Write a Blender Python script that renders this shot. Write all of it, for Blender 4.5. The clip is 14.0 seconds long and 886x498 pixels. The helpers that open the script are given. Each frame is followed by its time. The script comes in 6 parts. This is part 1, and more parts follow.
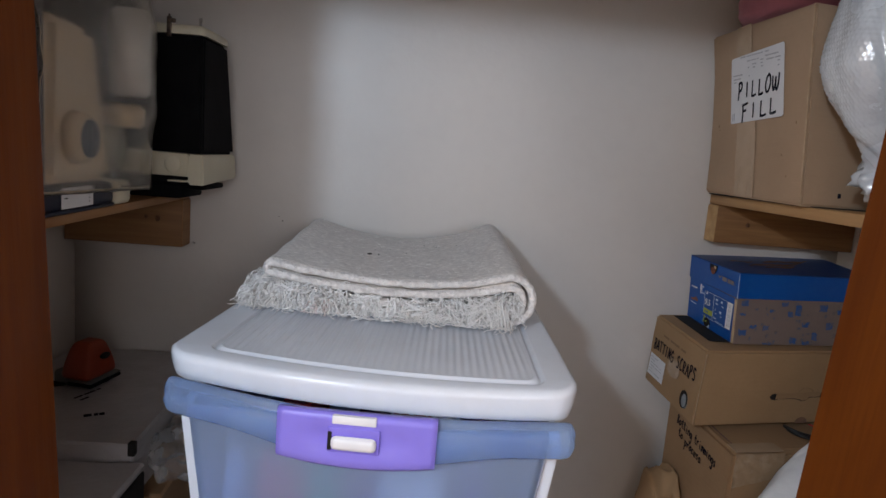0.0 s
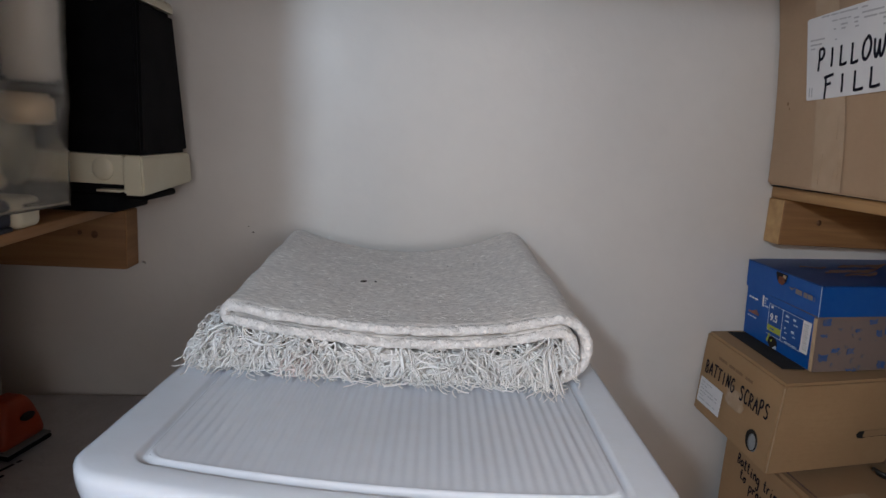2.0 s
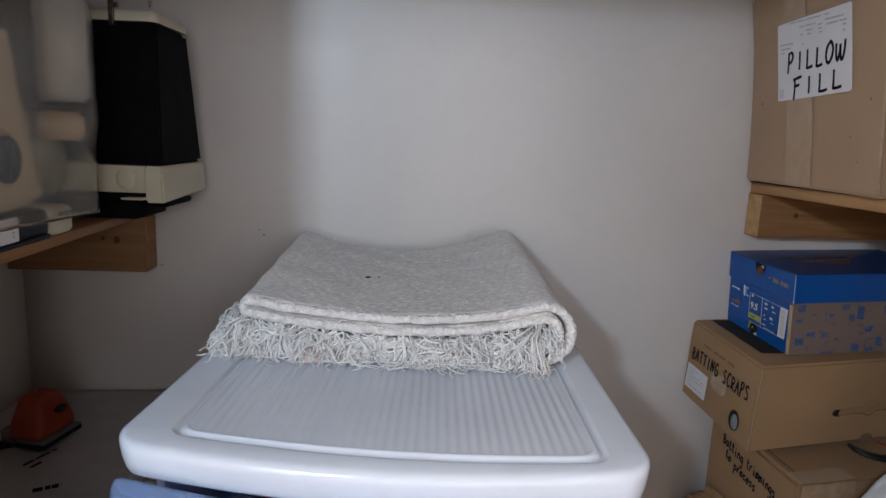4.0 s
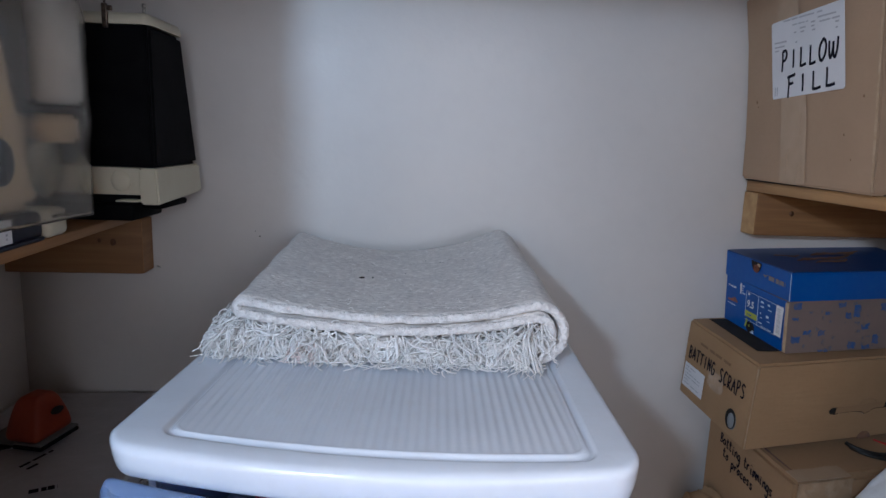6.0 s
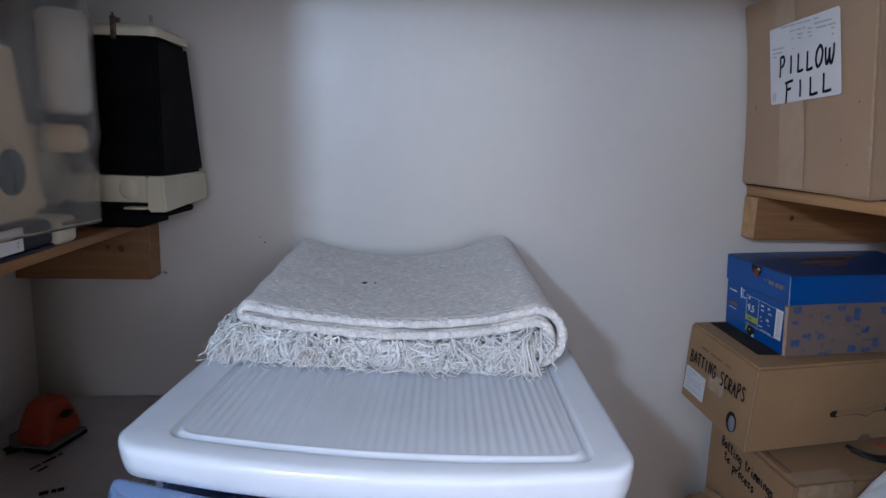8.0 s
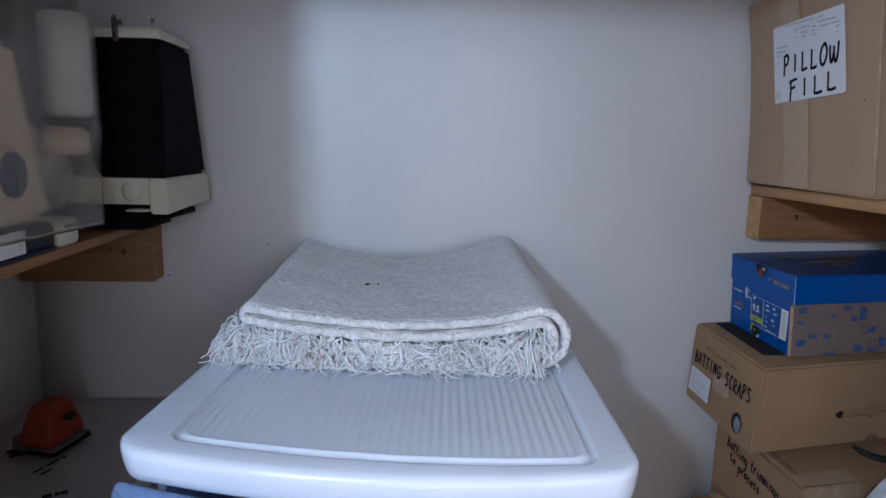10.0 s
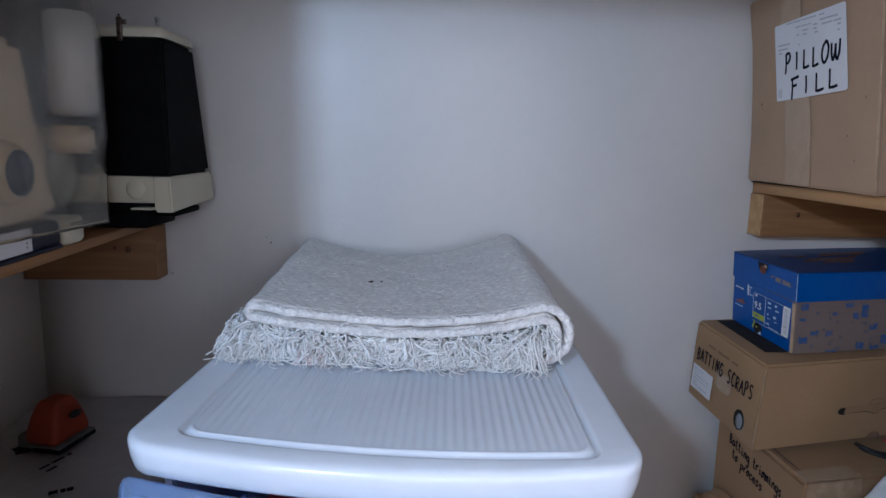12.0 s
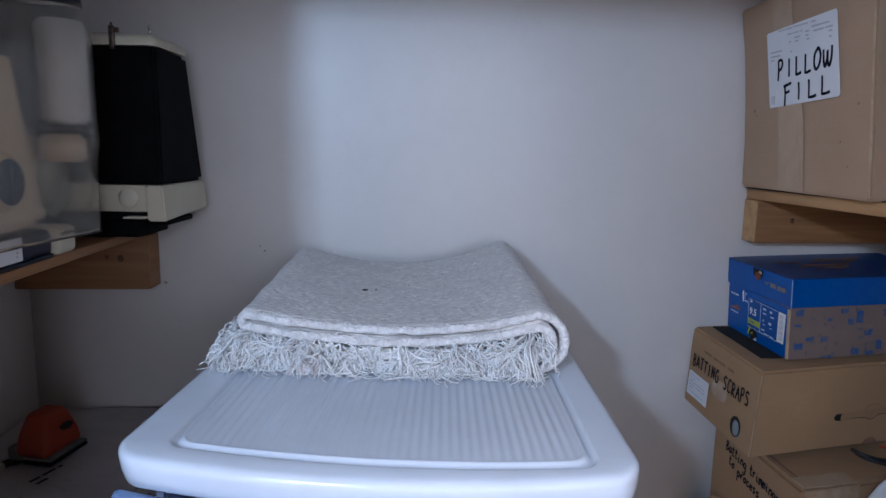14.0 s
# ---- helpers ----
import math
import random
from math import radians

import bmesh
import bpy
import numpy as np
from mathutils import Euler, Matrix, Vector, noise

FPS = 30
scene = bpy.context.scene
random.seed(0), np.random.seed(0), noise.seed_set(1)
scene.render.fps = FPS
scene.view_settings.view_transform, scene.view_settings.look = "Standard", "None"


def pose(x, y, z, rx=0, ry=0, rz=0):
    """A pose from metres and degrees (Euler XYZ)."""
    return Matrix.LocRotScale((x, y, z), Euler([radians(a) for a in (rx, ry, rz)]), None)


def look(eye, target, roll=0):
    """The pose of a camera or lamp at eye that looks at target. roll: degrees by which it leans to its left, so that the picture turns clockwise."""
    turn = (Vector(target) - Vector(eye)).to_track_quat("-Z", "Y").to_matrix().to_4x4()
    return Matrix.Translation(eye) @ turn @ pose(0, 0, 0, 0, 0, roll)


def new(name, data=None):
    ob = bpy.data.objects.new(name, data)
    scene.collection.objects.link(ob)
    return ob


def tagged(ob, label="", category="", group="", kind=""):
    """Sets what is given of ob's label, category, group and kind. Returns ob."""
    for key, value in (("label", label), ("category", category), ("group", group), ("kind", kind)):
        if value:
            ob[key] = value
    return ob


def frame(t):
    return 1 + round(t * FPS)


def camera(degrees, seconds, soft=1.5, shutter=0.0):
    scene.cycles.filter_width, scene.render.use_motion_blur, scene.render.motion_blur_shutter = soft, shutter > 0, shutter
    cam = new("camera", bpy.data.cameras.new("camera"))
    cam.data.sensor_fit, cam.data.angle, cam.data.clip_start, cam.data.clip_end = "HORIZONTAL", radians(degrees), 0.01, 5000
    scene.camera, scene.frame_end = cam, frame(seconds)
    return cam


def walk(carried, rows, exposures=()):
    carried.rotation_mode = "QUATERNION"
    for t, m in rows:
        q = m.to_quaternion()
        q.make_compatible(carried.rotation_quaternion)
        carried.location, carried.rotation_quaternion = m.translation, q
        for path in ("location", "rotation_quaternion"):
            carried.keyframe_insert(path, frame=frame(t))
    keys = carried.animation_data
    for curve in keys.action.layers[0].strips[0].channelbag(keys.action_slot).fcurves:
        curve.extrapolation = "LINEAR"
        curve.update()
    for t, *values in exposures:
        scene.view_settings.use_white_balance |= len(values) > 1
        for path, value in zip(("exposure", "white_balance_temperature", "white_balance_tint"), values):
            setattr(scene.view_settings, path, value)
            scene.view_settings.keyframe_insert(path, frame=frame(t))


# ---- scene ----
cam = camera(70.6, 14.0)
PATH = [
    (0, (-0.035, -0.129, 1.133), (0.121, 1.843, 0.838), 4.8),
    (0.5, (-0.023, -0.026, 1.138), (0.152, 1.939, 0.812), 4.7),
    (1, (-0.046, 0.034, 1.147), (0.158, 1.993, 0.804), 4.3),
    (1.5, (-0.05, 0.075, 1.149), (0.155, 2.033, 0.797), 4.1),
    (2, (-0.052, 0.084, 1.149), (0.146, 2.042, 0.791), 3.6),
    (2.5, (-0.054, 0.069, 1.149), (0.141, 2.028, 0.793), 3.2),
    (3, (-0.055, 0.046, 1.153), (0.14, 2.005, 0.8), 2.8),
    (5.5, (-0.041, 0.017, 1.155), (0.139, 1.977, 0.803), 2.1),
    (6, (-0.04, 0.021, 1.154), (0.139, 1.982, 0.804), 2.0),
    (6.5, (-0.037, 0.023, 1.155), (0.138, 1.984, 0.803), 1.8),
    (7, (-0.033, 0.019, 1.156), (0.133, 1.981, 0.81), 1.7),
    (7.5, (-0.034, 0.014, 1.158), (0.129, 1.978, 0.817), 1.8),
    (8, (-0.035, 0.009, 1.158), (0.124, 1.974, 0.82), 1.7),
    (10.5, (-0.034, 0.012, 1.157), (0.114, 1.979, 0.822), 1.4),
    (11, (-0.034, 0.01, 1.156), (0.115, 1.976, 0.819), 1.4),
    (11.5, (-0.034, 0.007, 1.157), (0.115, 1.973, 0.82), 1.3),
    (12, (-0.037, 0.008, 1.155), (0.108, 1.974, 0.82), 1.3),
    (12.5, (-0.037, 0.008, 1.154), (0.116, 1.975, 0.827), 1.3),
    (13, (-0.031, 0.011, 1.153), (0.124, 1.978, 0.826), 1.1),
    (13.5, (-0.033, 0.013, 1.153), (0.124, 1.981, 0.835), 1.2),
    (14, (-0.036, 0.011, 1.155), (0.124, 1.981, 0.843), 1.1),
]
EXPOSURES = [(0.0, -0.16, 6190, 12), (0.5, -0.05, 6170, 10), (1.0, -0.01, 6160, 10), (3.0, -0.03, 6240, 11), (5.5, 0.0, 5500, 10), (6.5, 0.0, 5400, 11), (8.0, 0.01, 5340, 11), (10.5, 0.01, 5120, 10), (11.2, 0.01, 5120, 10), (12.5, 0.01, 5200, 11), (14.0, 0.01, 5070, 12)]
walk(cam, [(t, look(eye, target, roll)) for t, eye, target, roll in PATH], EXPOSURES)

# ---- world and light: a cool window behind and to the left of the doorway ----
world = bpy.data.worlds.new("world")
scene.world = world
world.use_nodes = True
wn = world.node_tree
sky = wn.nodes.new("ShaderNodeTexSky")
sky.sky_type, sky.sun_disc = "NISHITA", False
sky.sun_elevation, sky.sun_rotation = radians(40), radians(150)
wn.links.new(sky.outputs[0], wn.nodes["Background"].inputs[0])
wn.nodes["Background"].inputs[1].default_value = 0.1

ROOM_L, ROOM_R, ROOM_B = -2.2, 2.2, -2.9                         # the room before the closet
SKY_X0, SKY_X1, SKY_Z0, SKY_Z1 = -0.76, 1.30, 0.90, 2.05           # window in the room's rear wall
SIDE_X0, SIDE_X1 = -2.0, -1.3                                     # second window beside it
WIN_Y0, WIN_Y1, WIN_Z0, WIN_Z1 = -1.75, -0.75, 0.95, 2.0          # openings in the room's side walls, the right one an added fill
LAMP = (-0.480, -0.56, 1.46)                                     # head of the floor lamp in the room


def area_light(wide, high, watts, colour, eye, target):
    light = bpy.data.lights.new("window_daylight", "AREA")
    light.shape, light.size, light.size_y = "RECTANGLE", wide - 0.1, high - 0.1
    light.energy, light.color = watts, colour
    new("window_daylight", light).matrix_world = look(eye, target)


# sky light through the rear window, a small cool floor lamp, weaker side lights
area_light(SKY_X1 - SKY_X0, SKY_Z1 - SKY_Z0, 27.0, (0.965, 0.96, 0.98), ((SKY_X0 + SKY_X1) / 2, ROOM_B + 0.02, (SKY_Z0 + SKY_Z1) / 2), (0.0, 0.9, 1.0))
area_light(0.17, 0.17, 7.5, (0.71, 0.86, 1.0), (LAMP[0], LAMP[1] + 0.01, LAMP[2]), (0.1, 0.9, 1.0))
# unseen window made up as a weak fill for the dark left side
area_light(WIN_Y1 - WIN_Y0, WIN_Z1 - WIN_Z0, 4.0, (1.0, 0.88, 0.78), (ROOM_R - 0.03, (WIN_Y0 + WIN_Y1) / 2, (WIN_Z0 + WIN_Z1) / 2), (-0.5, 0.6, 0.9))
area_light(WIN_Y1 - WIN_Y0, WIN_Z1 - WIN_Z0, 15.5, (1.0, 0.83, 0.65), (ROOM_L + 0.03, (WIN_Y0 + WIN_Y1) / 2, (WIN_Z0 + WIN_Z1) / 2), (0.5, 0.3, 1.1))
area_light(SIDE_X1 - SIDE_X0, SKY_Z1 - SKY_Z0, 12.5, (1.0, 0.80, 0.62), ((SIDE_X0 + SIDE_X1) / 2, ROOM_B + 0.02, (SKY_Z0 + SKY_Z1) / 2), (0.3, 0.9, 1.0))


# ---- materials ----
def shader(name, base, rough=0.6, metal=0.0, vary=None, vary_scale=8.0, vary_low=0.35, vary_high=0.7, stretch=(1, 1, 1),
           fine=None, fine_scale=120.0, fine_amount=0.25, bump=0.0, bump_scale=60.0, bump_stretch=None, transmission=0.0, ior=1.45, alpha=1.0,
           coat=0.0, islands=0.0, rough_vary=0.0, sheen=0.0, subsurface=0.0):
    """Principled surface: two scales of colour change, relief, and a little change of gloss."""
    mat = bpy.data.materials.new(name)
    mat.use_nodes = True
    nt = mat.node_tree
    N, L = nt.nodes.new, nt.links.new
    b = nt.nodes["Principled BSDF"]
    b.inputs["Base Color"].default_value = (*base, 1)
    b.inputs["Roughness"].default_value = rough
    b.inputs["Metallic"].default_value = metal
    b.inputs["IOR"].default_value = ior
    b.inputs["Alpha"].default_value = alpha
    b.inputs["Transmission Weight"].default_value = transmission
    b.inputs["Coat Weight"].default_value = coat
    b.inputs["Sheen Weight"].default_value = sheen
    if subsurface:
        b.inputs["Subsurface Weight"].default_value = subsurface
        b.inputs["Subsurface Radius"].default_value = (0.006, 0.006, 0.006)
    co = N("ShaderNodeTexCoord")
    mp = N("ShaderNodeMapping")
    mp.inputs["Scale"].default_value = stretch
    L(co.outputs["Object"], mp.inputs["Vector"])
    colour = None
    if vary:
        n1 = N("ShaderNodeTexNoise")
        n1.inputs["Scale"].default_value, n1.inputs["Detail"].default_value = vary_scale, 5
        L(mp.outputs[0], n1.inputs["Vector"])
        r1 = N("ShaderNodeMapRange")
        r1.inputs["From Min"].default_value, r1.inputs["From Max"].default_value = vary_low, vary_high
        L(n1.outputs["Fac"], r1.inputs["Value"])
        m1 = N("ShaderNodeMix")
        m1.data_type = "RGBA"
        m1.inputs["A"].default_value, m1.inputs["B"].default_value = (*base, 1), (*vary, 1)
        L(r1.outputs[0], m1.inputs["Factor"])
        colour = m1.outputs["Result"]
    if fine:
        n2 = N("ShaderNodeTexNoise")
        n2.inputs["Scale"].default_value, n2.inputs["Detail"].default_value = fine_scale, 3
        L(mp.outputs[0], n2.inputs["Vector"])
        r2 = N("ShaderNodeMapRange")
        r2.inputs["From Min"].default_value, r2.inputs["From Max"].default_value = 0.45, 0.75
        r2.inputs["To Max"].default_value = fine_amount
        L(n2.outputs["Fac"], r2.inputs["Value"])
        m2 = N("ShaderNodeMix")
        m2.data_type = "RGBA"
        m2.inputs["B"].default_value = (*fine, 1)
        if colour:
            L(colour, m2.inputs["A"])
        else:
            m2.inputs["A"].default_value = (*base, 1)
        L(r2.outputs[0], m2.inputs["Factor"])
        colour = m2.outputs["Result"]
    if islands:
        g = N("ShaderNodeNewGeometry")
        hs = N("ShaderNodeHueSaturation")
        r3 = N("ShaderNodeMapRange")
        r3.inputs["To Min"].default_value, r3.inputs["To Max"].default_value = 1 - islands, 1 + islands * 0.4
        L(g.outputs["Random Per Island"], r3.inputs["Value"])
        L(r3.outputs[0], hs.inputs["Value"])
        if colour:
            L(colour, hs.inputs["Color"])
        else:
            hs.inputs["Color"].default_value = (*base, 1)
        colour = hs.outputs["Color"]
    if colour:
        L(colour, b.inputs["Base Color"])
    if rough_vary:
        n4 = N("ShaderNodeTexNoise")
        n4.inputs["Scale"].default_value, n4.inputs["Detail"].default_value = 14, 4
        L(co.outputs["Object"], n4.inputs["Vector"])
        r4 = N("ShaderNodeMapRange")
        r4.inputs["To Min"].default_value, r4.inputs["To Max"].default_value = max(0.03, rough - rough_vary), min(1, rough + rough_vary)
        L(n4.outputs["Fac"], r4.inputs["Value"])
        L(r4.outputs[0], b.inputs["Roughness"])
    if bump:
        n3 = N("ShaderNodeTexNoise")
        n3.inputs["Scale"].default_value, n3.inputs["Detail"].default_value = bump_scale, 4
        if bump_stretch:
            mp2 = N("ShaderNodeMapping")
            mp2.inputs["Scale"].default_value = bump_stretch
            L(co.outputs["Object"], mp2.inputs["Vector"])
            L(mp2.outputs[0], n3.inputs["Vector"])
        else:
            L(mp.outputs[0], n3.inputs["Vector"])
        bp = N("ShaderNodeBump")
        bp.inputs["Strength"].default_value, bp.inputs["Distance"].default_value = 1.0, bump
        L(n3.outputs["Fac"], bp.inputs["Height"])
        L(bp.outputs[0], b.inputs["Normal"])
    return mat


def wood(name, base, dark, along, rough=0.55, coat=0.0, ior=1.45):
    """Sawn or varnished wood with grain running along an axis ('x', 'y' or 'z')."""
    long, cross = 1.2, 22.0
    st = {"x": (long, cross, cross), "y": (cross, long, cross), "z": (cross, cross, long)}[along]
    return shader(name, base, rough, vary=dark, vary_scale=2.2, vary_low=0.38, vary_high=0.72, stretch=st, fine=dark, fine_scale=9.0,
                  fine_amount=0.55, bump=0.0006, bump_scale=6.0, coat=coat, rough_vary=0.1, ior=ior)


M_WALL = shader("wall_paint", (0.650, 0.608, 0.565), 0.40, vary=(0.613, 0.572, 0.530), vary_scale=4.5, fine=(0.52, 0.48, 0.45), fine_scale=44, fine_amount=0.10,
                bump=0.0005, bump_scale=62, rough_vary=0.08)
M_ROOM = shader("room_paint", (0.80, 0.72, 0.64), 0.8, vary=(0.76, 0.68, 0.60), vary_scale=1.5, bump=0.0006, bump_scale=40)
M_CEIL = shader("ceiling_paint", (0.82, 0.77, 0.71), 0.85, vary=(0.78, 0.73, 0.67), vary_scale=2, bump=0.0006, bump_scale=50)
M_FLOOR = wood("floor_wood", (0.36, 0.22, 0.12), (0.25, 0.14, 0.075), "y", 0.4)
M_JAMB = wood("jamb_wood", (0.155, 0.043, 0.006), (0.112, 0.028, 0.0045), "z", 0.45, 0.0, 1.15)
M_PINE = wood("pine", (0.35, 0.18, 0.068), (0.18, 0.083, 0.030), "x", 0.6)
M_PINE_Y = wood("pine_shelf", (0.53, 0.315, 0.135), (0.37, 0.195, 0.08), "y", 0.55)
# pine again, with the left side's shade mixed into its colour
M_SHADED = wood("shaded_pine", (0.29, 0.148, 0.060), (0.18, 0.085, 0.034), "x", 0.6)
M_SHADED_Y = wood("shaded_pine_shelf", (0.36, 0.19, 0.078), (0.24, 0.115, 0.045), "y", 0.55)
M_END = shader("pine_end_grain", (0.56, 0.36, 0.17), 0.75, vary=(0.42, 0.25, 0.11), vary_scale=60, bump=0.0006, bump_scale=150)
M_KNOT = shader("knot", (0.10, 0.045, 0.02), 0.6, vary=(0.16, 0.07, 0.03), vary_scale=200)
M_LID = shader("white_plastic", (0.745, 0.782, 0.85), 0.21, vary=(0.71, 0.745, 0.81), vary_scale=14, fine=(0.62, 0.60, 0.57), fine_scale=70, fine_amount=0.10,
               bump=0.00010, bump_scale=260)
M_WHITE = shader("white_tab", (0.82, 0.82, 0.84), 0.35, vary=(0.78, 0.78, 0.80), vary_scale=30)
M_PURPLE = shader("purple_plastic", (0.27, 0.22, 0.78), 0.35, vary=(0.245, 0.20, 0.72), vary_scale=20, rough_vary=0.08, subsurface=0.06)
M_BLUE = shader("blue_plastic", (0.50, 0.68, 1.0), 0.18, transmission=0.74, ior=1.25, vary=(0.36, 0.53, 0.93), vary_scale=12, rough_vary=0.06, bump=0.0006, bump_scale=14)
M_FROST = shader("frosted_drawer", (0.60, 0.74, 1.0), 0.36, transmission=0.80, ior=1.25, vary=(0.57, 0.71, 0.97), vary_scale=9, rough_vary=0.05)
M_RUG = shader("rug_wool", (0.745, 0.69, 0.64), 0.95, vary=(0.93, 0.88, 0.83), vary_scale=105, vary_low=0.54, vary_high=0.66, stretch=(1.0, 2.4, 1.8), fine=(0.44, 0.40, 0.38), fine_scale=120,
               fine_amount=0.60, bump=0.0024, bump_scale=150, sheen=0.25)
M_RUGEDGE = shader("rug_edge", (0.84, 0.80, 0.765), 0.95, vary=(0.64, 0.60, 0.57), vary_scale=90, fine=(0.45, 0.42, 0.40), fine_scale=260, fine_amount=0.5, bump=0.004, bump_scale=240, sheen=0.25)
M_FRINGE = shader("fringe_cotton", (0.97, 0.945, 0.92), 0.85, vary=(0.94, 0.90, 0.86), vary_scale=25, islands=0.06, sheen=0.4, subsurface=0.5)
M_PINKTHREAD = shader("pink_thread", (0.84, 0.71, 0.68), 0.9, vary=(0.86, 0.74, 0.71), vary_scale=60, islands=0.1)
M_SPECK = shader("dark_crumb", (0.03, 0.025, 0.02), 0.9, vary=(0.05, 0.04, 0.03), vary_scale=300)


def cardboard(name, base, dark):
    return shader(name, base, 0.82, vary=dark, vary_scale=7, vary_low=0.3, vary_high=0.75, fine=dark, fine_scale=160, fine_amount=0.3,
                  bump=0.0006, bump_scale=26, bump_stretch=(1, 1, 7))


M_CARD = cardboard("cardboard", (0.460, 0.320, 0.208), (0.392, 0.270, 0.174))
M_CARD2 = cardboard("cardboard_tan", (0.44, 0.280, 0.145), (0.36, 0.220, 0.112))
M_CARD3 = cardboard("cardboard_brown", (0.40, 0.248, 0.132), (0.32, 0.195, 0.10))
M_TAPE = shader("packing_tape", (0.50, 0.365, 0.245), 0.22, vary=(0.455, 0.325, 0.21), vary_scale=30, bump=0.0005, bump_scale=50, rough_vary=0.1)
M_WORN = shader("worn_card", (0.52, 0.39, 0.26), 0.85, vary=(0.44, 0.31, 0.19), vary_scale=90)
M_CLEAR = shader("clear_tape", (0.43, 0.30, 0.185), 0.10, vary=(0.50, 0.375, 0.255), vary_scale=70, vary_low=0.5, vary_high=0.7, bump=0.0010, bump_scale=60, coat=0.5)
M_PAPER = shader("label_paper", (0.80, 0.80, 0.82), 0.7, vary=(0.75, 0.75, 0.77), vary_scale=25, bump=0.0004, bump_scale=40)
M_INK = shader("marker_ink", (0.008, 0.008, 0.016), 0.8, ior=1.15, vary=(0.018, 0.018, 0.03), vary_scale=160)
M_GREYINK = shader("print_grey", (0.46, 0.46, 0.49), 0.7, vary=(0.54, 0.54, 0.57), vary_scale=200)
M_BROWNINK = shader("print_brown", (0.24, 0.145, 0.075), 0.8, vary=(0.28, 0.17, 0.09), vary_scale=200)
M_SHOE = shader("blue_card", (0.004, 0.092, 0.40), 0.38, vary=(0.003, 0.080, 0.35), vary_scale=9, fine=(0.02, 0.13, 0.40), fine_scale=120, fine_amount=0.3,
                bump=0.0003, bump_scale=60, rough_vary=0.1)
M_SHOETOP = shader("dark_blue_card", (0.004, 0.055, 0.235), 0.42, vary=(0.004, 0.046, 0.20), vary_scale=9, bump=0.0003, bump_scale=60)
M_BLOTCH = shader("blue_ink", (0.035, 0.105, 0.30), 0.6, vary=(0.12, 0.13, 0.20), vary_scale=120, vary_low=0.4, vary_high=0.7)
M_KRAFT = cardboard("kraft_grey", (0.265, 0.195, 0.160), (0.20, 0.152, 0.140))
M_SHOETAG = shader("label_blue", (0.006, 0.080, 0.33), 0.45, vary=(0.005, 0.070, 0.29), vary_scale=40)
M_MARK = shader("faded_print", (0.20, 0.19, 0.22), 0.6, vary=(0.26, 0.20, 0.17), vary_scale=120)
M_TORN = shader("torn_inside", (0.22, 0.075, 0.035), 0.85, vary=(0.12, 0.04, 0.03), vary_scale=220)
M_FAINT = shader("faint_blue_ink", (0.13, 0.14, 0.20), 0.75, vary=(0.20, 0.16, 0.15), vary_scale=200, vary_low=0.4, vary_high=0.6)
M_SCUFF = shader("brown_scuff", (0.27, 0.15, 0.085), 0.8, vary=(0.14, 0.085, 0.085), vary_scale=60)
M_YELLOW = shader("yellow_print", (0.46, 0.50, 0.07), 0.5, vary=(0.40, 0.44, 0.06), vary_scale=90)
M_LTBLUE = shader("pale_print", (0.62, 0.70, 0.84), 0.5, vary=(0.55, 0.64, 0.80), vary_scale=90)
M_ORANGEINK = shader("orange_print", (0.34, 0.12, 0.07), 0.5, vary=(0.10, 0.08, 0.12), vary_scale=90)
M_HOLE = shader("dark_inside", (0.012, 0.010, 0.009), 0.9, vary=(0.02, 0.016, 0.013), vary_scale=40)
M_CREAM = shader("cream_plastic", (0.67, 0.635, 0.50), 0.42, vary=(0.62, 0.575, 0.44), vary_scale=16, bump=0.0002, bump_scale=220, rough_vary=0.1)
M_BLACK = shader("black_plastic", (0.005, 0.005, 0.006), 0.6, ior=1.12, vary=(0.008, 0.008, 0.009), vary_scale=30, bump=0.0005, bump_scale=420, rough_vary=0.1)
M_HOOK = shader("dark_steel", (0.09, 0.07, 0.06), 0.35, metal=0.8, vary=(0.22, 0.16, 0.12), vary_scale=160)
M_METAL = shader("steel", (0.55, 0.53, 0.50), 0.28, metal=1.0, vary=(0.4, 0.38, 0.36), vary_scale=80)
M_NAVY = shader("navy_plastic", (0.008, 0.011, 0.028), 0.4, ior=1.3, vary=(0.012, 0.015, 0.034), vary_scale=30, rough_vary=0.1)
M_BEIGE = shader("machine_enamel", (0.72, 0.575, 0.385), 0.4, vary=(0.66, 0.52, 0.34), vary_scale=10)
M_DIAL = shader("dial_grey", (0.06, 0.08, 0.12), 0.4, vary=(0.05, 0.068, 0.10), vary_scale=40)
M_SPOOL = shader("white_thread", (0.78, 0.76, 0.74), 0.8, vary=(0.70, 0.68, 0.66), vary_scale=30)
M_ORANGE = shader("orange_plastic", (0.29, 0.034, 0.007), 0.5, vary=(0.21, 0.025, 0.007), vary_scale=20, rough_vary=0.1)
M_GREY = shader("grey_rubber", (0.16, 0.155, 0.15), 0.7, vary=(0.12, 0.115, 0.11), vary_scale=40)
M_DULL = shader("dull_green", (0.42, 0.39, 0.30), 0.6, vary=(0.17, 0.18, 0.15), vary_scale=30)
M_POLY = shader("white_mailer", (0.50, 0.47, 0.47), 0.35, vary=(0.42, 0.40, 0.40), vary_scale=9, bump=0.006, bump_scale=26, rough_vary=0.1)
M_PINK = shader("pink_cloth", (0.50, 0.19, 0.24), 0.9, vary=(0.42, 0.15, 0.20), vary_scale=20, bump=0.001, bump_scale=200, sheen=0.2)
# white batting, greyed in colour for the shade inside the hole
M_BATT = shader("batting_shaded", (0.30, 0.32, 0.33), 0.9, vary=(0.21, 0.225, 0.24), vary_scale=40, bump=0.002, bump_scale=90)
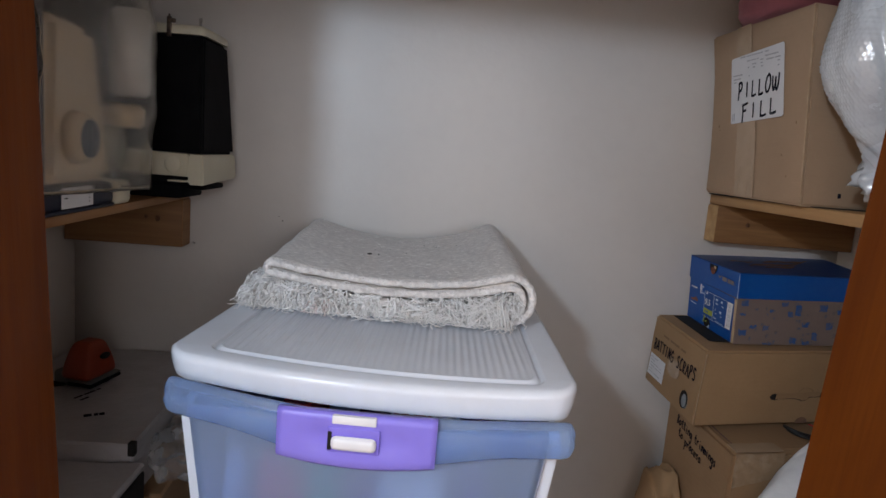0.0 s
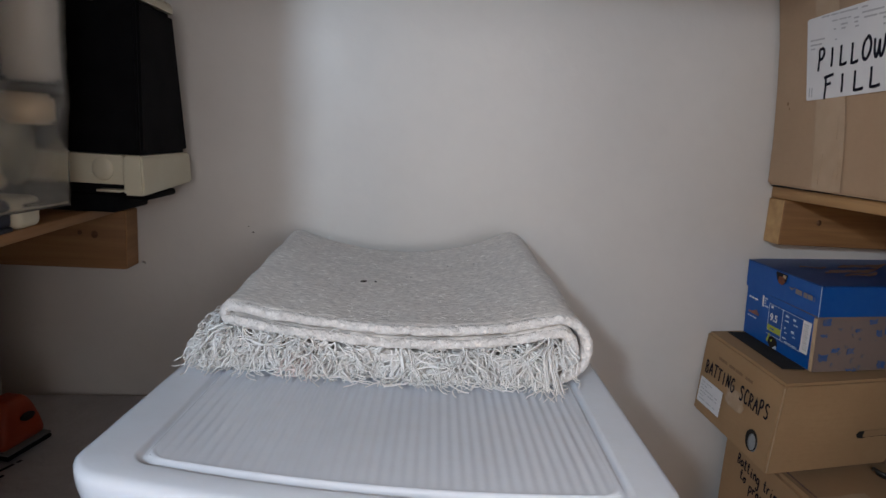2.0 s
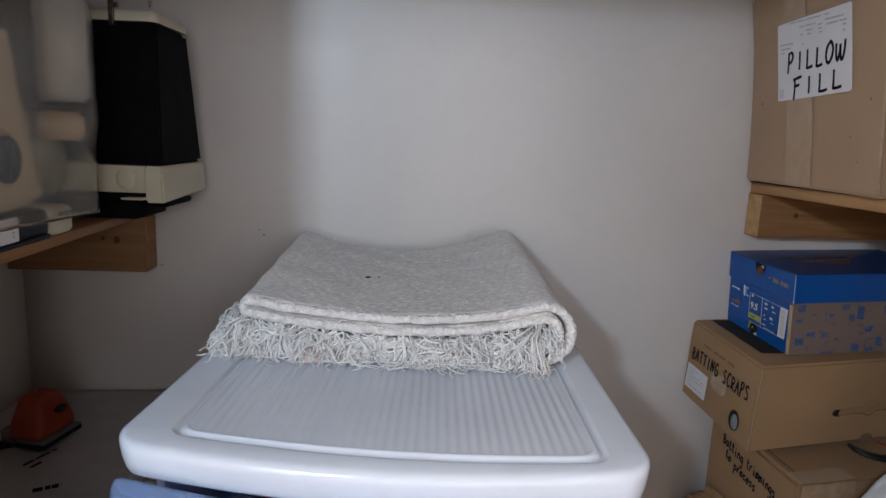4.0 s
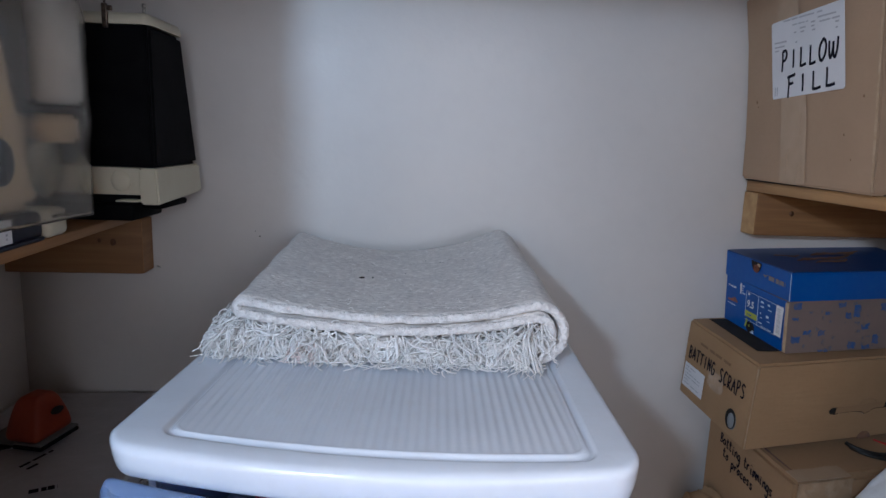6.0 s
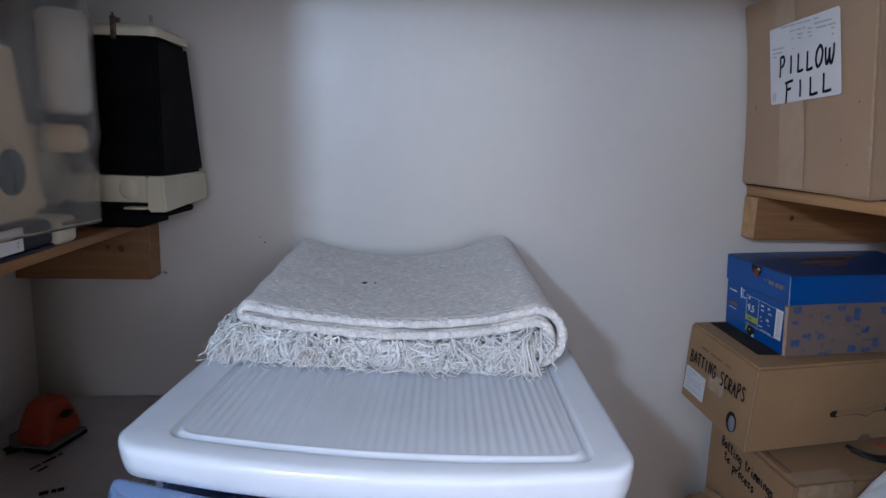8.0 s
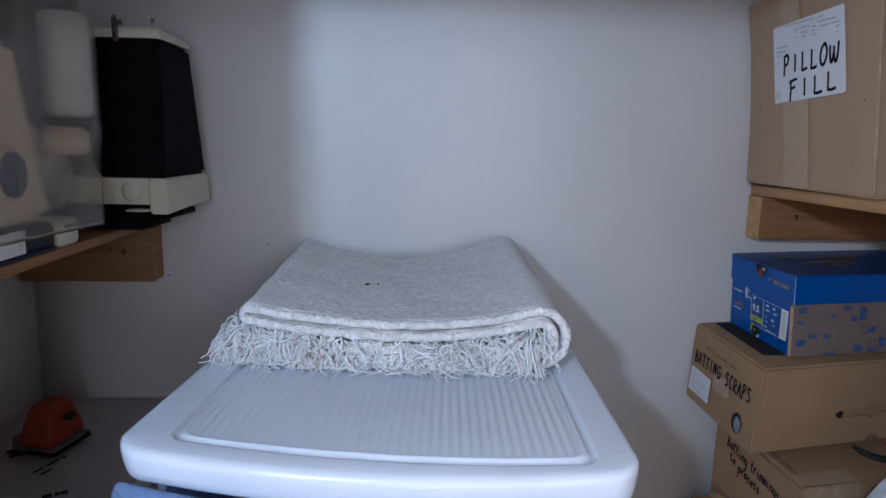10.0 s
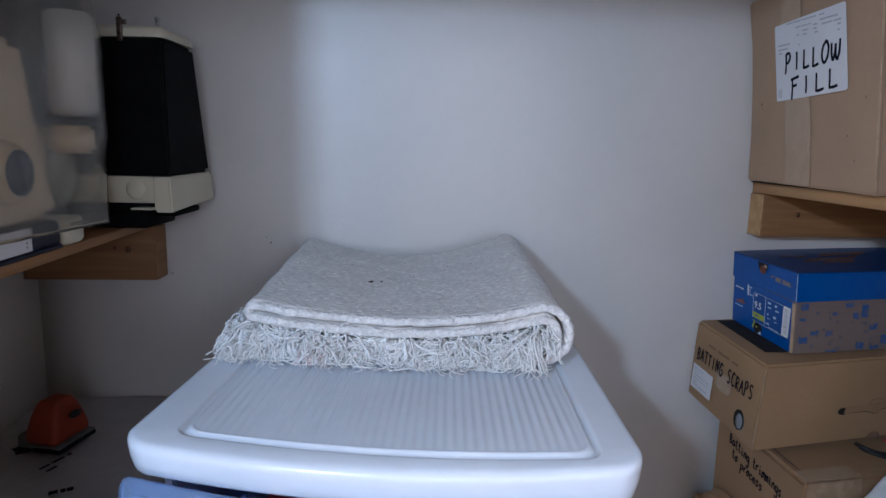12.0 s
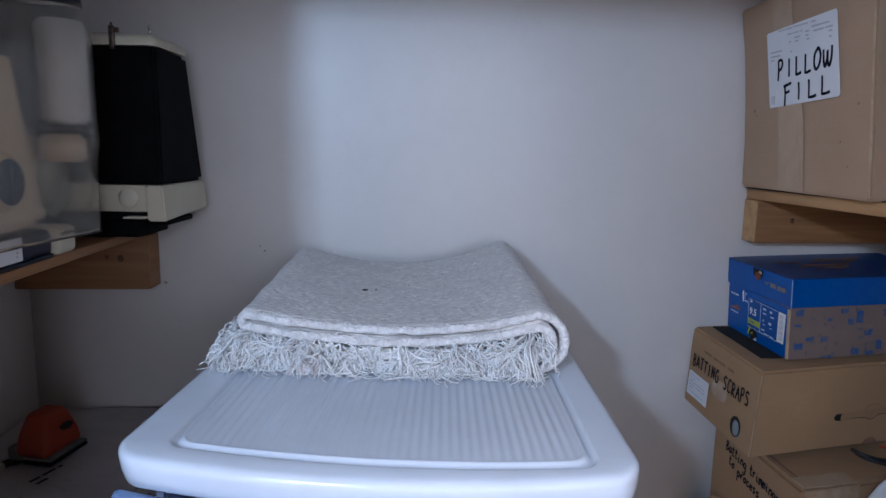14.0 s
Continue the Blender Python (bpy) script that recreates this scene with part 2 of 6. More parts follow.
M_CABLE = shader("black_cable", (0.012, 0.012, 0.012), 0.45, vary=(0.02, 0.02, 0.02), vary_scale=60)
M_RED = shader("red_wire", (0.45, 0.02, 0.02), 0.45, vary=(0.38, 0.02, 0.02), vary_scale=60)
M_CLOUD = shader("clouded_cloth", (0.78, 0.79, 0.81), 0.6, vary=(0.64, 0.65, 0.67), vary_scale=12, bump=0.0015, bump_scale=60)


def clear_film(name, tint, milk, rough):
    """Thin cloudy plastic film: part clear, part milky, with a gloss of its own."""
    mat = bpy.data.materials.new(name)
    mat.use_nodes = True
    nt = mat.node_tree
    N, L = nt.nodes.new, nt.links.new
    out = nt.nodes["Material Output"]
    b = nt.nodes["Principled BSDF"]
    b.inputs["Base Color"].default_value = (*tint, 1)
    b.inputs["Roughness"].default_value = rough
    b.inputs["IOR"].default_value = 1.18
    b.inputs["Transmission Weight"].default_value = 1.0 - milk
    b.inputs["Coat Weight"].default_value = 0.08
    b.inputs["Coat Roughness"].default_value = 0.2
    co = N("ShaderNodeTexCoord")
    n = N("ShaderNodeTexNoise")
    n.inputs["Scale"].default_value, n.inputs["Detail"].default_value = 16, 4
    L(co.outputs["Object"], n.inputs["Vector"])
    r = N("ShaderNodeMapRange")
    r.inputs["To Min"].default_value, r.inputs["To Max"].default_value = rough * 0.7, rough * 1.3
    L(n.outputs["Fac"], r.inputs["Value"])
    L(r.outputs[0], b.inputs["Roughness"])
    bp = N("ShaderNodeBump")
    bp.inputs["Distance"].default_value = 0.004
    L(n.outputs["Fac"], bp.inputs["Height"])
    L(bp.outputs[0], b.inputs["Coat Normal"])
    L(b.outputs[0], out.inputs["Surface"])
    return mat


M_BAG = clear_film("cloudy_bag", (0.97, 0.955, 0.91), 0.048, 0.15)
M_CLING = clear_film("crumpled_film", (0.93, 0.93, 0.94), 0.12, 0.16)
M_BUBBLE = shader("bubble_film", (0.82, 0.86, 0.90), 0.27, metal=0.18, vary=(0.62, 0.65, 0.70), vary_scale=16, rough_vary=0.10, ior=1.45, coat=0.3, bump=0.004, bump_scale=9)
M_GLASS = shader("window_glass", (1, 1, 1), 0.0, transmission=1.0, ior=1.45)


# ---- mesh helpers ----
def V(*a):
    return Vector(a)


def smooth(bm):
    for f in bm.faces:
        f.smooth = True
    return bm


def part(name, bm, material, parent=None, label="", m=None):
    """Link a bmesh as one mesh object, under a thing or a part."""
    me = bpy.data.meshes.new(name)
    bm.to_mesh(me)
    bm.free()
    me.materials.append(material)
    ob = new(name, me)
    if parent:
        ob.parent = parent
    if m is not None:
        ob.matrix_basis = m
    if label:
        ob["label"] = label
    return ob


def thing(name, m, label, category, group="", kind=""):
    e = new(name)
    e.empty_display_size = 0.05
    e.matrix_basis = m
    return tagged(e, label, category, group, kind)


def block(x0, x1, y0, y1, z0, z1, bevel=0.0, seg=2):
    bm = bmesh.new()
    bmesh.ops.create_cube(bm, size=1, matrix=Matrix.Translation(((x0 + x1) / 2, (y0 + y1) / 2, (z0 + z1) / 2)) @ Matrix.Diagonal((x1 - x0, y1 - y0, z1 - z0, 1)))
    if bevel:
        bmesh.ops.bevel(bm, geom=bm.edges[:], offset=bevel, segments=seg, affect="EDGES", profile=0.5)
        smooth(bm)
    return bm


def join(*bms):
    out = bmesh.new()
    for b in bms:
        me = bpy.data.meshes.new("tmp")
        b.to_mesh(me)
        b.free()
        out.from_mesh(me)
        bpy.data.meshes.remove(me)
    return out


def cyl(r, length, m, seg=24, r2=None, bevel=0.0):
    bm = bmesh.new()
    bmesh.ops.create_cone(bm, cap_ends=True, segments=seg, radius1=r, radius2=r if r2 is None else r2, depth=length, matrix=m)
    if bevel:
        es = [e for e in bm.edges if any(len(f.verts) > 4 for f in e.link_faces)]
        bmesh.ops.bevel(bm, geom=es, offset=bevel, segments=2, affect="EDGES")
    return smooth(bm)


def tube(points, r, sides=5):
    """A thin round strand along points, open or closed by end caps."""
    bm = bmesh.new()
    rings = []
    pts = [Vector(p) for p in points]
    for i, p in enumerate(pts):
        d = (pts[min(i + 1, len(pts) - 1)] - pts[max(i - 1, 0)]).normalized()
        a = d.cross(Vector((0.13, 0.27, 0.95)))
        a = a.normalized() if a.length > 1e-4 else Vector((1, 0, 0))
        b = d.cross(a)
        rings.append([bm.verts.new(p + r * (math.cos(k * 2 * math.pi / sides) * a + math.sin(k * 2 * math.pi / sides) * b)) for k in range(sides)])
    for u, v in zip(rings, rings[1:]):
        for k in range(sides):
            bm.faces.new((u[k], u[(k + 1) % sides], v[(k + 1) % sides], v[k]))
    bm.faces.new(rings[0][::-1])
    bm.faces.new(rings[-1])
    return smooth(bm)


def hexa(c, bevel=0.0, cuts=0, wobble=0.0):
    """A box out of square from eight corners: four below, four above, both counter-clockwise."""
    bm = bmesh.new()
    v = [bm.verts.new(p) for p in c]
    for f in ((3, 2, 1, 0), (4, 5, 6, 7), (0, 1, 5, 4), (1, 2, 6, 5), (2, 3, 7, 6), (3, 0, 4, 7)):
        bm.faces.new([v[i] for i in f])
    if bevel:
        bmesh.ops.bevel(bm, geom=bm.edges[:], offset=bevel, segments=2, affect="EDGES")
    if cuts:
        bmesh.ops.subdivide_edges(bm, edges=[e for e in bm.edges if e.calc_length() > 0.04], cuts=cuts, use_grid_fill=True)
        for q in bm.verts:
            q.co += wobble * noise.noise_vector(q.co * 14)
    bm.normal_update()
    for e in bm.edges:
        e.smooth = len(e.link_faces) == 2 and e.calc_face_angle(0) < radians(24)
    return smooth(bm)


def patch(p, ux, uz, outline, off=0.0008, thick=0.0004):
    """A thin printed or glued piece on a face: p is its corner, ux and uz the face's directions, outline in metres along them."""
    n = ux.cross(uz).normalized()
    bm = bmesh.new()
    lo = [bm.verts.new(p + a * ux + b * uz + (off - thick) * n) for a, b in outline]
    hi = [bm.verts.new(p + a * ux + b * uz + off * n) for a, b in outline]
    bm.faces.new(hi)
    k = len(lo)
    for i in range(k):
        bm.faces.new((lo[i], lo[(i + 1) % k], hi[(i + 1) % k], hi[i]))
    return bm


def rect(a0, a1, b0, b1):
    return [(a0, b0), (a1, b0), (a1, b1), (a0, b1)]


def rough_rect(a0, a1, b0, b1, amount, seed):
    rnd = random.Random(seed)
    pts = []
    for (pa, pb), (qa, qb) in zip(rect(a0, a1, b0, b1), rect(a0, a1, b0, b1)[1:] + [(a0, b0)]):
        for i in range(4):
            t = i / 4
            pts.append((pa + (qa - pa) * t + rnd.uniform(-amount, amount), pb + (qb - pb) * t + rnd.uniform(-amount, amount)))
    return pts


# pen strokes of the hand-lettered capitals, on a cell 0..1 wide and high
PEN = {}
PEN["P"] = [[(0.1, -0.12), (0.16, 0.5), (0.12, 0.98)], [(0.12, 0.95), (0.55, 1.0), (0.72, 0.76), (0.5, 0.5), (0.16, 0.46)]]
PEN["I"] = [[(0.42, 0.98), (0.46, 0.5), (0.44, 0.02)]]
PEN["L"] = [[(0.2, 1.0), (0.22, 0.4), (0.2, 0.04), (0.55, 0.05), (0.92, 0.12)]]
PEN["O"] = [[(0.58, 1.04), (0.20, 0.78), (0.10, 0.30), (0.38, -0.02), (0.78, 0.24), (0.90, 0.72), (0.62, 1.04), (0.44, 0.96)]]
PEN["W"] = [[(0.0, 0.86), (0.06, 0.28), (0.24, 0.02), (0.46, 0.40), (0.50, 0.80), (0.56, 0.22), (0.76, 0.04), (0.98, 0.45), (1.02, 1.0)]]
PEN["F"] = [[(0.24, 0.95), (0.26, 0.4), (0.2, -0.22)], [(0.08, 0.92), (0.9, 1.06)], [(0.24, 0.5), (0.72, 0.58)]]
PEN["B"] = [[(0.15, 1.0), (0.15, 0.0)], [(0.12, 1.0), (0.65, 0.86), (0.55, 0.58), (0.15, 0.52), (0.75, 0.35), (0.6, 0.04), (0.12, 0.0)]]
PEN["A"] = [[(0.02, 0.0), (0.45, 1.0), (0.85, 0.0)], [(0.2, 0.38), (0.72, 0.4)]]
PEN["T"] = [[(0.0, 0.95), (0.95, 1.0)], [(0.48, 0.97), (0.46, 0.0)]]
PEN["N"] = [[(0.1, 0.0), (0.14, 1.0), (0.75, 0.05), (0.8, 1.0)]]
PEN["G"] = [[(0.8, 0.85), (0.4, 1.0), (0.08, 0.5), (0.35, 0.0), (0.8, 0.15), (0.82, 0.48), (0.5, 0.46)]]
PEN["S"] = [[(0.8, 0.9), (0.4, 1.02), (0.15, 0.75), (0.7, 0.4), (0.6, 0.05), (0.1, 0.08)]]
PEN["C"] = [[(0.82, 0.88), (0.4, 1.0), (0.1, 0.5), (0.35, 0.02), (0.85, 0.12)]]
PEN["R"] = [[(0.14, 0.0), (0.14, 0.98)], [(0.12, 0.98), (0.7, 0.85), (0.55, 0.5), (0.15, 0.48), (0.8, 0.0)]]


# joined small letters
PEN["a"] = [[(0.75, 0.5), (0.3, 0.55), (0.1, 0.25), (0.3, 0.0), (0.7, 0.15), (0.75, 0.5), (0.9, 0.02)]]
PEN["t"] = [[(0.45, 1.0), (0.4, 0.2), (0.6, 0.0), (0.8, 0.08)], [(0.1, 0.65), (0.8, 0.7)]]
PEN["i"] = [[(0.4, 0.55), (0.42, 0.05), (0.7, 0.05)], [(0.45, 0.8), (0.52, 0.84)]]
PEN["n"] = [[(0.15, 0.55), (0.15, 0.0)], [(0.15, 0.35), (0.5, 0.58), (0.75, 0.4), (0.85, 0.0)]]
PEN["g"] = [[(0.75, 0.5), (0.35, 0.58), (0.1, 0.3), (0.35, 0.02), (0.72, 0.15), (0.78, 0.5), (0.72, -0.45), (0.35, -0.65), (0.1, -0.4)]]
PEN["r"] = [[(0.2, 0.55), (0.22, 0.0)], [(0.22, 0.35), (0.5, 0.58), (0.8, 0.52)]]
PEN["m"] = [[(0.05, 0.55), (0.08, 0.0)], [(0.08, 0.4), (0.3, 0.58), (0.45, 0.4), (0.46, 0.0)], [(0.46, 0.4), (0.7, 0.58), (0.88, 0.4), (0.95, 0.0)]]
PEN["s"] = [[(0.75, 0.5), (0.4, 0.6), (0.2, 0.42), (0.65, 0.22), (0.5, 0.0), (0.1, 0.05)]]
PEN["o"] = [[(0.45, 0.56), (0.12, 0.3), (0.4, 0.0), (0.8, 0.28), (0.45, 0.56), (0.9, 0.5)]]
PEN["p"] = [[(0.15, 0.6), (0.12, -0.55)], [(0.15, 0.45), (0.55, 0.6), (0.8, 0.3), (0.5, 0.0), (0.15, 0.1)]]
PEN["c"] = [[(0.75, 0.48), (0.4, 0.58), (0.12, 0.28), (0.4, 0.0), (0.8, 0.1)]]
PEN["e"] = [[(0.12, 0.3), (0.75, 0.33), (0.6, 0.56), (0.3, 0.55), (0.1, 0.25), (0.4, 0.0), (0.8, 0.1)]]


def lettering(words, p, ux, uz, width, height, nib, off=0.0016, slope=0.0, gap=0.25):
    """Felt-pen capitals along ux on a face."""
    n = ux.cross(uz).normalized()
    cell = width / (len(words) * (1 + gap))
    bms = []
    rnd = random.Random(len(words))
    for i, ch in enumerate(words):
        if ch == " ":
            continue
        mine = []
        for stroke in PEN[ch]:
            pts = []
            for k, ((a, b), (c, d)) in enumerate(zip(stroke, stroke[1:])):
                (pa, pb), (na, nb) = stroke[max(k - 1, 0)], stroke[min(k + 2, len(stroke) - 1)]
                for q in range(5):
                    u = q / 5
                    if ch in "LFTANI":
                        pts.append((a + (c - a) * u, b + (d - b) * u))
                    else:                                 # a rounded line through the points
                        h = [-u ** 3 + 2 * u ** 2 - u, 3 * u ** 3 - 5 * u ** 2 + 2, -3 * u ** 3 + 4 * u ** 2 + u, u ** 3 - u ** 2]
                        pts.append(((h[0] * pa + h[1] * a + h[2] * c + h[3] * na) / 2, (h[0] * pb + h[1] * b + h[2] * d + h[3] * nb) / 2))
            pts.append(stroke[-1])
            lift = rnd.uniform(-0.06, 0.06)
            line = [p + (i * cell * (1 + gap) + a * cell) * ux + ((b + lift) * height + slope * i * cell) * uz + off * n for a, b in pts]
            bm = tube(line, nib, 6)
            for v in bm.verts:
                d = (v.co - p).dot(n)
                v.co -= (d - off) * 0.75 * n
            mine.append(bm)
        bms.append(join(*mine))
    return bms


def write(words, host, move, *args, **more):
    for bm in lettering(words, *args, **more):
        part("letter", bm, M_INK, host).location = move


def printed(name, words, size, p, ux, uz, material, parent, shear=0.0, bold=0.0, off=0.0012):
    cu = bpy.data.curves.new(name, "FONT")
    cu.body, cu.size, cu.shear, cu.offset, cu.extrude = words, size, shear, bold, 0.0001
    cu.materials.append(material)
    ob = new(name, cu)
    n = ux.cross(uz).normalized()
    m = Matrix((ux, uz, n)).transposed().to_4x4()
    m.translation = p + off * n
    dg = bpy.context.evaluated_depsgraph_get()
    me = bpy.data.meshes.new_from_object(ob.evaluated_get(dg))
    bpy.data.objects.remove(ob)
    me.materials.clear()
    me.materials.append(material)
    out = new(name, me)
    out.matrix_basis = m
    out.parent = parent
    return out


def bars(rows, p, ux, uz, a0, a1, b0, b1, seed, fill=0.55):
    """Rows of plain bars where small print cannot be read."""
    rnd = random.Random(seed)
    bms = []
    for r in range(rows):
        z = b1 - (r + 0.5) * (b1 - b0) / rows
        h = (b1 - b0) / rows * fill / 2
        a = a0
        while a < a1:
            w = rnd.uniform(0.12, 0.4) * (a1 - a0)
            e = min(a + w, a1)
            bms.append(patch(p, ux, uz, rect(a, e, z - h, z + h), 0.0015))
            a = e + rnd.uniform(0.03, 0.10) * (a1 - a0)
            if rnd.random() < 0.25:
                break
    return join(*bms)


# ---- the closet and the room before it ----
BACK, LEFT, RIGHT, TOP = 1.0, -0.594, 0.81, 2.4
FRONT0, FRONT1 = 0.265, 0.385      # the wall that holds the doorway
# unseen door head set low so its shade falls on the wall's top
DOOR_L, DOOR_R, DOOR_H = -0.316, 0.358, 1.412


def structure(name, bm, material, label):
    return tagged(part(name, bm, material), label, name.split("_")[0], kind="structure")


structure("floor", block(ROOM_L, ROOM_R, ROOM_B, BACK, -0.1, 0.0), M_FLOOR, "brown wooden floor")
structure("ceiling", block(ROOM_L, ROOM_R, ROOM_B, BACK, TOP, TOP + 0.1), M_CEIL, "plain painted ceiling")


def plaster(x0, x1, y0, y1, z0, z1, step=0.05, amount=0.0012):
    """A wall whose faces are very slightly uneven."""
    bm = block(x0, x1, y0, y1, z0, z1)
    for axis, lo, hi in ((0, x0, x1), (2, z0, z1), (1, y0, y1)):
        n = int((hi - lo) / step)
        for i in range(1, n):
            co, no = Vector((0, 0, 0)), Vector((0, 0, 0))
            co[axis], no[axis] = lo + (hi - lo) * i / n, 1
            bmesh.ops.bisect_plane(bm, geom=bm.verts[:] + bm.edges[:] + bm.faces[:], plane_co=co, plane_no=no)
    for v in bm.verts:
        v.co.y += amount * noise.noise(v.co * 5)
    return smooth(bm)


back_wall = structure("wall_back", plaster(LEFT, RIGHT, BACK, BACK + 0.1, 0, TOP, 0.07), M_WALL, "off-white painted plaster back wall of the closet")
structure("wall_left", block(LEFT - 0.1, LEFT, FRONT1, BACK + 0.1, 0, TOP), M_WALL, "off-white painted closet side wall")
structure("wall_right", block(RIGHT, RIGHT + 0.1, FRONT1, BACK + 0.1, 0, TOP), M_WALL, "off-white painted closet side wall")
structure("wall_front_left", block(ROOM_L, DOOR_L - 0.02, FRONT0, FRONT1, 0, TOP), M_WALL, "painted wall beside the doorway")
structure("wall_front_right", block(DOOR_R + 0.02, ROOM_R, FRONT0, FRONT1, 0, TOP), M_WALL, "painted wall beside the doorway")
structure("wall_front_top", block(DOOR_L - 0.02, DOOR_R + 0.02, FRONT0, FRONT1, DOOR_H + 0.02, TOP), M_WALL, "painted wall over the doorway")
structure("wall_room_left", join(block(ROOM_L - 0.1, ROOM_L, ROOM_B, WIN_Y0, 0, TOP), block(ROOM_L - 0.1, ROOM_L, WIN_Y1, FRONT1, 0, TOP),
                                 block(ROOM_L - 0.1, ROOM_L, WIN_Y0, WIN_Y1, 0, WIN_Z0), block(ROOM_L - 0.1, ROOM_L, WIN_Y0, WIN_Y1, WIN_Z1, TOP)), M_ROOM, "plain painted room wall with a window opening")
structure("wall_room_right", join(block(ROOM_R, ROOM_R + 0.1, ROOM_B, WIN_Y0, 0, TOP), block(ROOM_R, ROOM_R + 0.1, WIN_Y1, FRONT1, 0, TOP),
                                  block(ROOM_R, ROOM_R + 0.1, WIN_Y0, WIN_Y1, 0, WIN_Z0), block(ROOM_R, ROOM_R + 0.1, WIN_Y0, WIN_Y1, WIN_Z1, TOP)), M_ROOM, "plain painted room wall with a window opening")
structure("wall_room_back", join(block(ROOM_L, SIDE_X0, ROOM_B - 0.1, ROOM_B, 0, TOP), block(SIDE_X1, SKY_X0, ROOM_B - 0.1, ROOM_B, 0, TOP), block(SIDE_X0, SIDE_X1, ROOM_B - 0.1, ROOM_B, 0, SKY_Z0),
                                 block(SIDE_X0, SIDE_X1, ROOM_B - 0.1, ROOM_B, SKY_Z1, TOP), block(SKY_X1, ROOM_R, ROOM_B - 0.1, ROOM_B, 0, TOP),
                                 block(SKY_X0, SKY_X1, ROOM_B - 0.1, ROOM_B, 0, SKY_Z0), block(SKY_X0, SKY_X1, ROOM_B - 0.1, ROOM_B, SKY_Z1, TOP)), M_ROOM, "plain painted room wall with a window opening")


for mx, mz, r in ((-0.236, 0.9940, 0.0009), (-0.243, 1.0020, 0.0006)):
    part("speck", cyl(r, 0.0012, Matrix.Translation((mx, BACK - 0.0012, mz)) @ pose(0, 0, 0, 90) @ Matrix.Diagonal((1.6, 1, 1, 1)), 9), M_SPECK, back_wall)


def room_window(name, width, high, m, label):
    win = thing(name, m, label, "window", kind="structure")
    part("window_frame", join(block(0, 0.04, 0.04, 0.09, 0, high), block(width - 0.04, width, 0.04, 0.09, 0, high),
                              block(0.04, width - 0.04, 0.04, 0.09, 0, 0.04), block(0.04, width - 0.04, 0.04, 0.09, high - 0.04, high)), M_WHITE, win)
    part("pane", block(0.04, width - 0.04, 0.06, 0.065, 0.04, high - 0.04), M_GLASS, win).visible_shadow = False


room_window("window_1", SKY_X1 - SKY_X0, SKY_Z1 - SKY_Z0, pose(SKY_X1, ROOM_B, SKY_Z0, 0, 0, 180), "white framed window in the rear room wall")
room_window("window_4", SIDE_X1 - SIDE_X0, SKY_Z1 - SKY_Z0, pose(SIDE_X1, ROOM_B, SKY_Z0, 0, 0, 180), "narrow white framed window in the rear room wall")
# this one is added to hold the fill, not a known window
room_window("window_2", WIN_Y1 - WIN_Y0, WIN_Z1 - WIN_Z0, pose(ROOM_R, WIN_Y1, WIN_Z0, 0, 0, -90), "added white framed window in the side room wall, for fill")
room_window("window_3", WIN_Y1 - WIN_Y0, WIN_Z1 - WIN_Z0, pose(ROOM_L, WIN_Y0, WIN_Z0, 0, 0, 90), "white framed window in the opposite side wall")

lamp_fix = thing("floor_lamp", pose(LAMP[0], LAMP[1] - 0.09, 0), "slim white floor lamp standing in the room", "floor lamp")
part("base", cyl(0.12, 0.02, Matrix.Translation((0, 0, 0.010)), 32, bevel=0.004), M_WHITE, lamp_fix)
part("pole", cyl(0.009, LAMP[2] - 0.06, Matrix.Translation((0, 0, 0.02 + (LAMP[2] - 0.06) / 2)), 12), M_WHITE, lamp_fix)
part("shade", cyl(0.055, 0.08, Matrix.Translation((0, 0.035, LAMP[2])) @ pose(0, 0, 0, 90), 24, 0.035, 0.004), M_WHITE, lamp_fix)

def leaning(x0, x1, y0, y1, high, shift, over=0.0):
    """An upright board whose foot stands shift to one side."""
    foot = V(shift, 0, 0)
    b, t = [V(x0, y0, 0), V(x1, y0, 0), V(x1, y1, 0), V(x0, y1, 0)], [V(x0 + over, y0, high), V(x1 + over, y0, high), V(x1 + over, y1, high), V(x0 + over, y1, high)]
    return hexa([p + foot for p in b] + t, 0.002)


door = thing("door_frame", pose(0, 0, 0), "orange-brown varnished wooden door frame of the closet", "door frame", kind="structure")
# the old frame is out of plumb: both jambs draw in towards the floor
part("jamb", leaning(DOOR_L - 0.02, DOOR_L, FRONT0 - 0.002, FRONT1 + 0.003, DOOR_H, 0.044, -0.010), M_JAMB, door)
part("jamb", leaning(DOOR_R, DOOR_R + 0.02, FRONT0 - 0.002, FRONT1 + 0.003, DOOR_H, -0.060, 0.030), M_JAMB, door)
part("head", block(DOOR_L - 0.02, DOOR_R + 0.02, FRONT0 - 0.002, FRONT1 + 0.003, DOOR_H, DOOR_H + 0.02, 0.002), M_JAMB, door)
part("casing", block(DOOR_L - 0.08, DOOR_L - 0.006, FRONT0 - 0.02, FRONT0 - 0.003, 0, DOOR_H + 0.07, 0.003), M_JAMB, door)
part("casing", block(DOOR_R + 0.006, DOOR_R + 0.08, FRONT0 - 0.02, FRONT0 - 0.003, 0, DOOR_H + 0.07, 0.003), M_JAMB, door)


# ---- shelves and their cleats ----
def knot(x, z, r, parent, y):
    bm = cyl(r, 0.0012, Matrix.Translation((x, y, z)) @ pose(0, 0, 0, 90) @ Matrix.Diagonal((1, 1.25, 1, 1)), 14)
    return part("knot", bm, M_KNOT, parent)


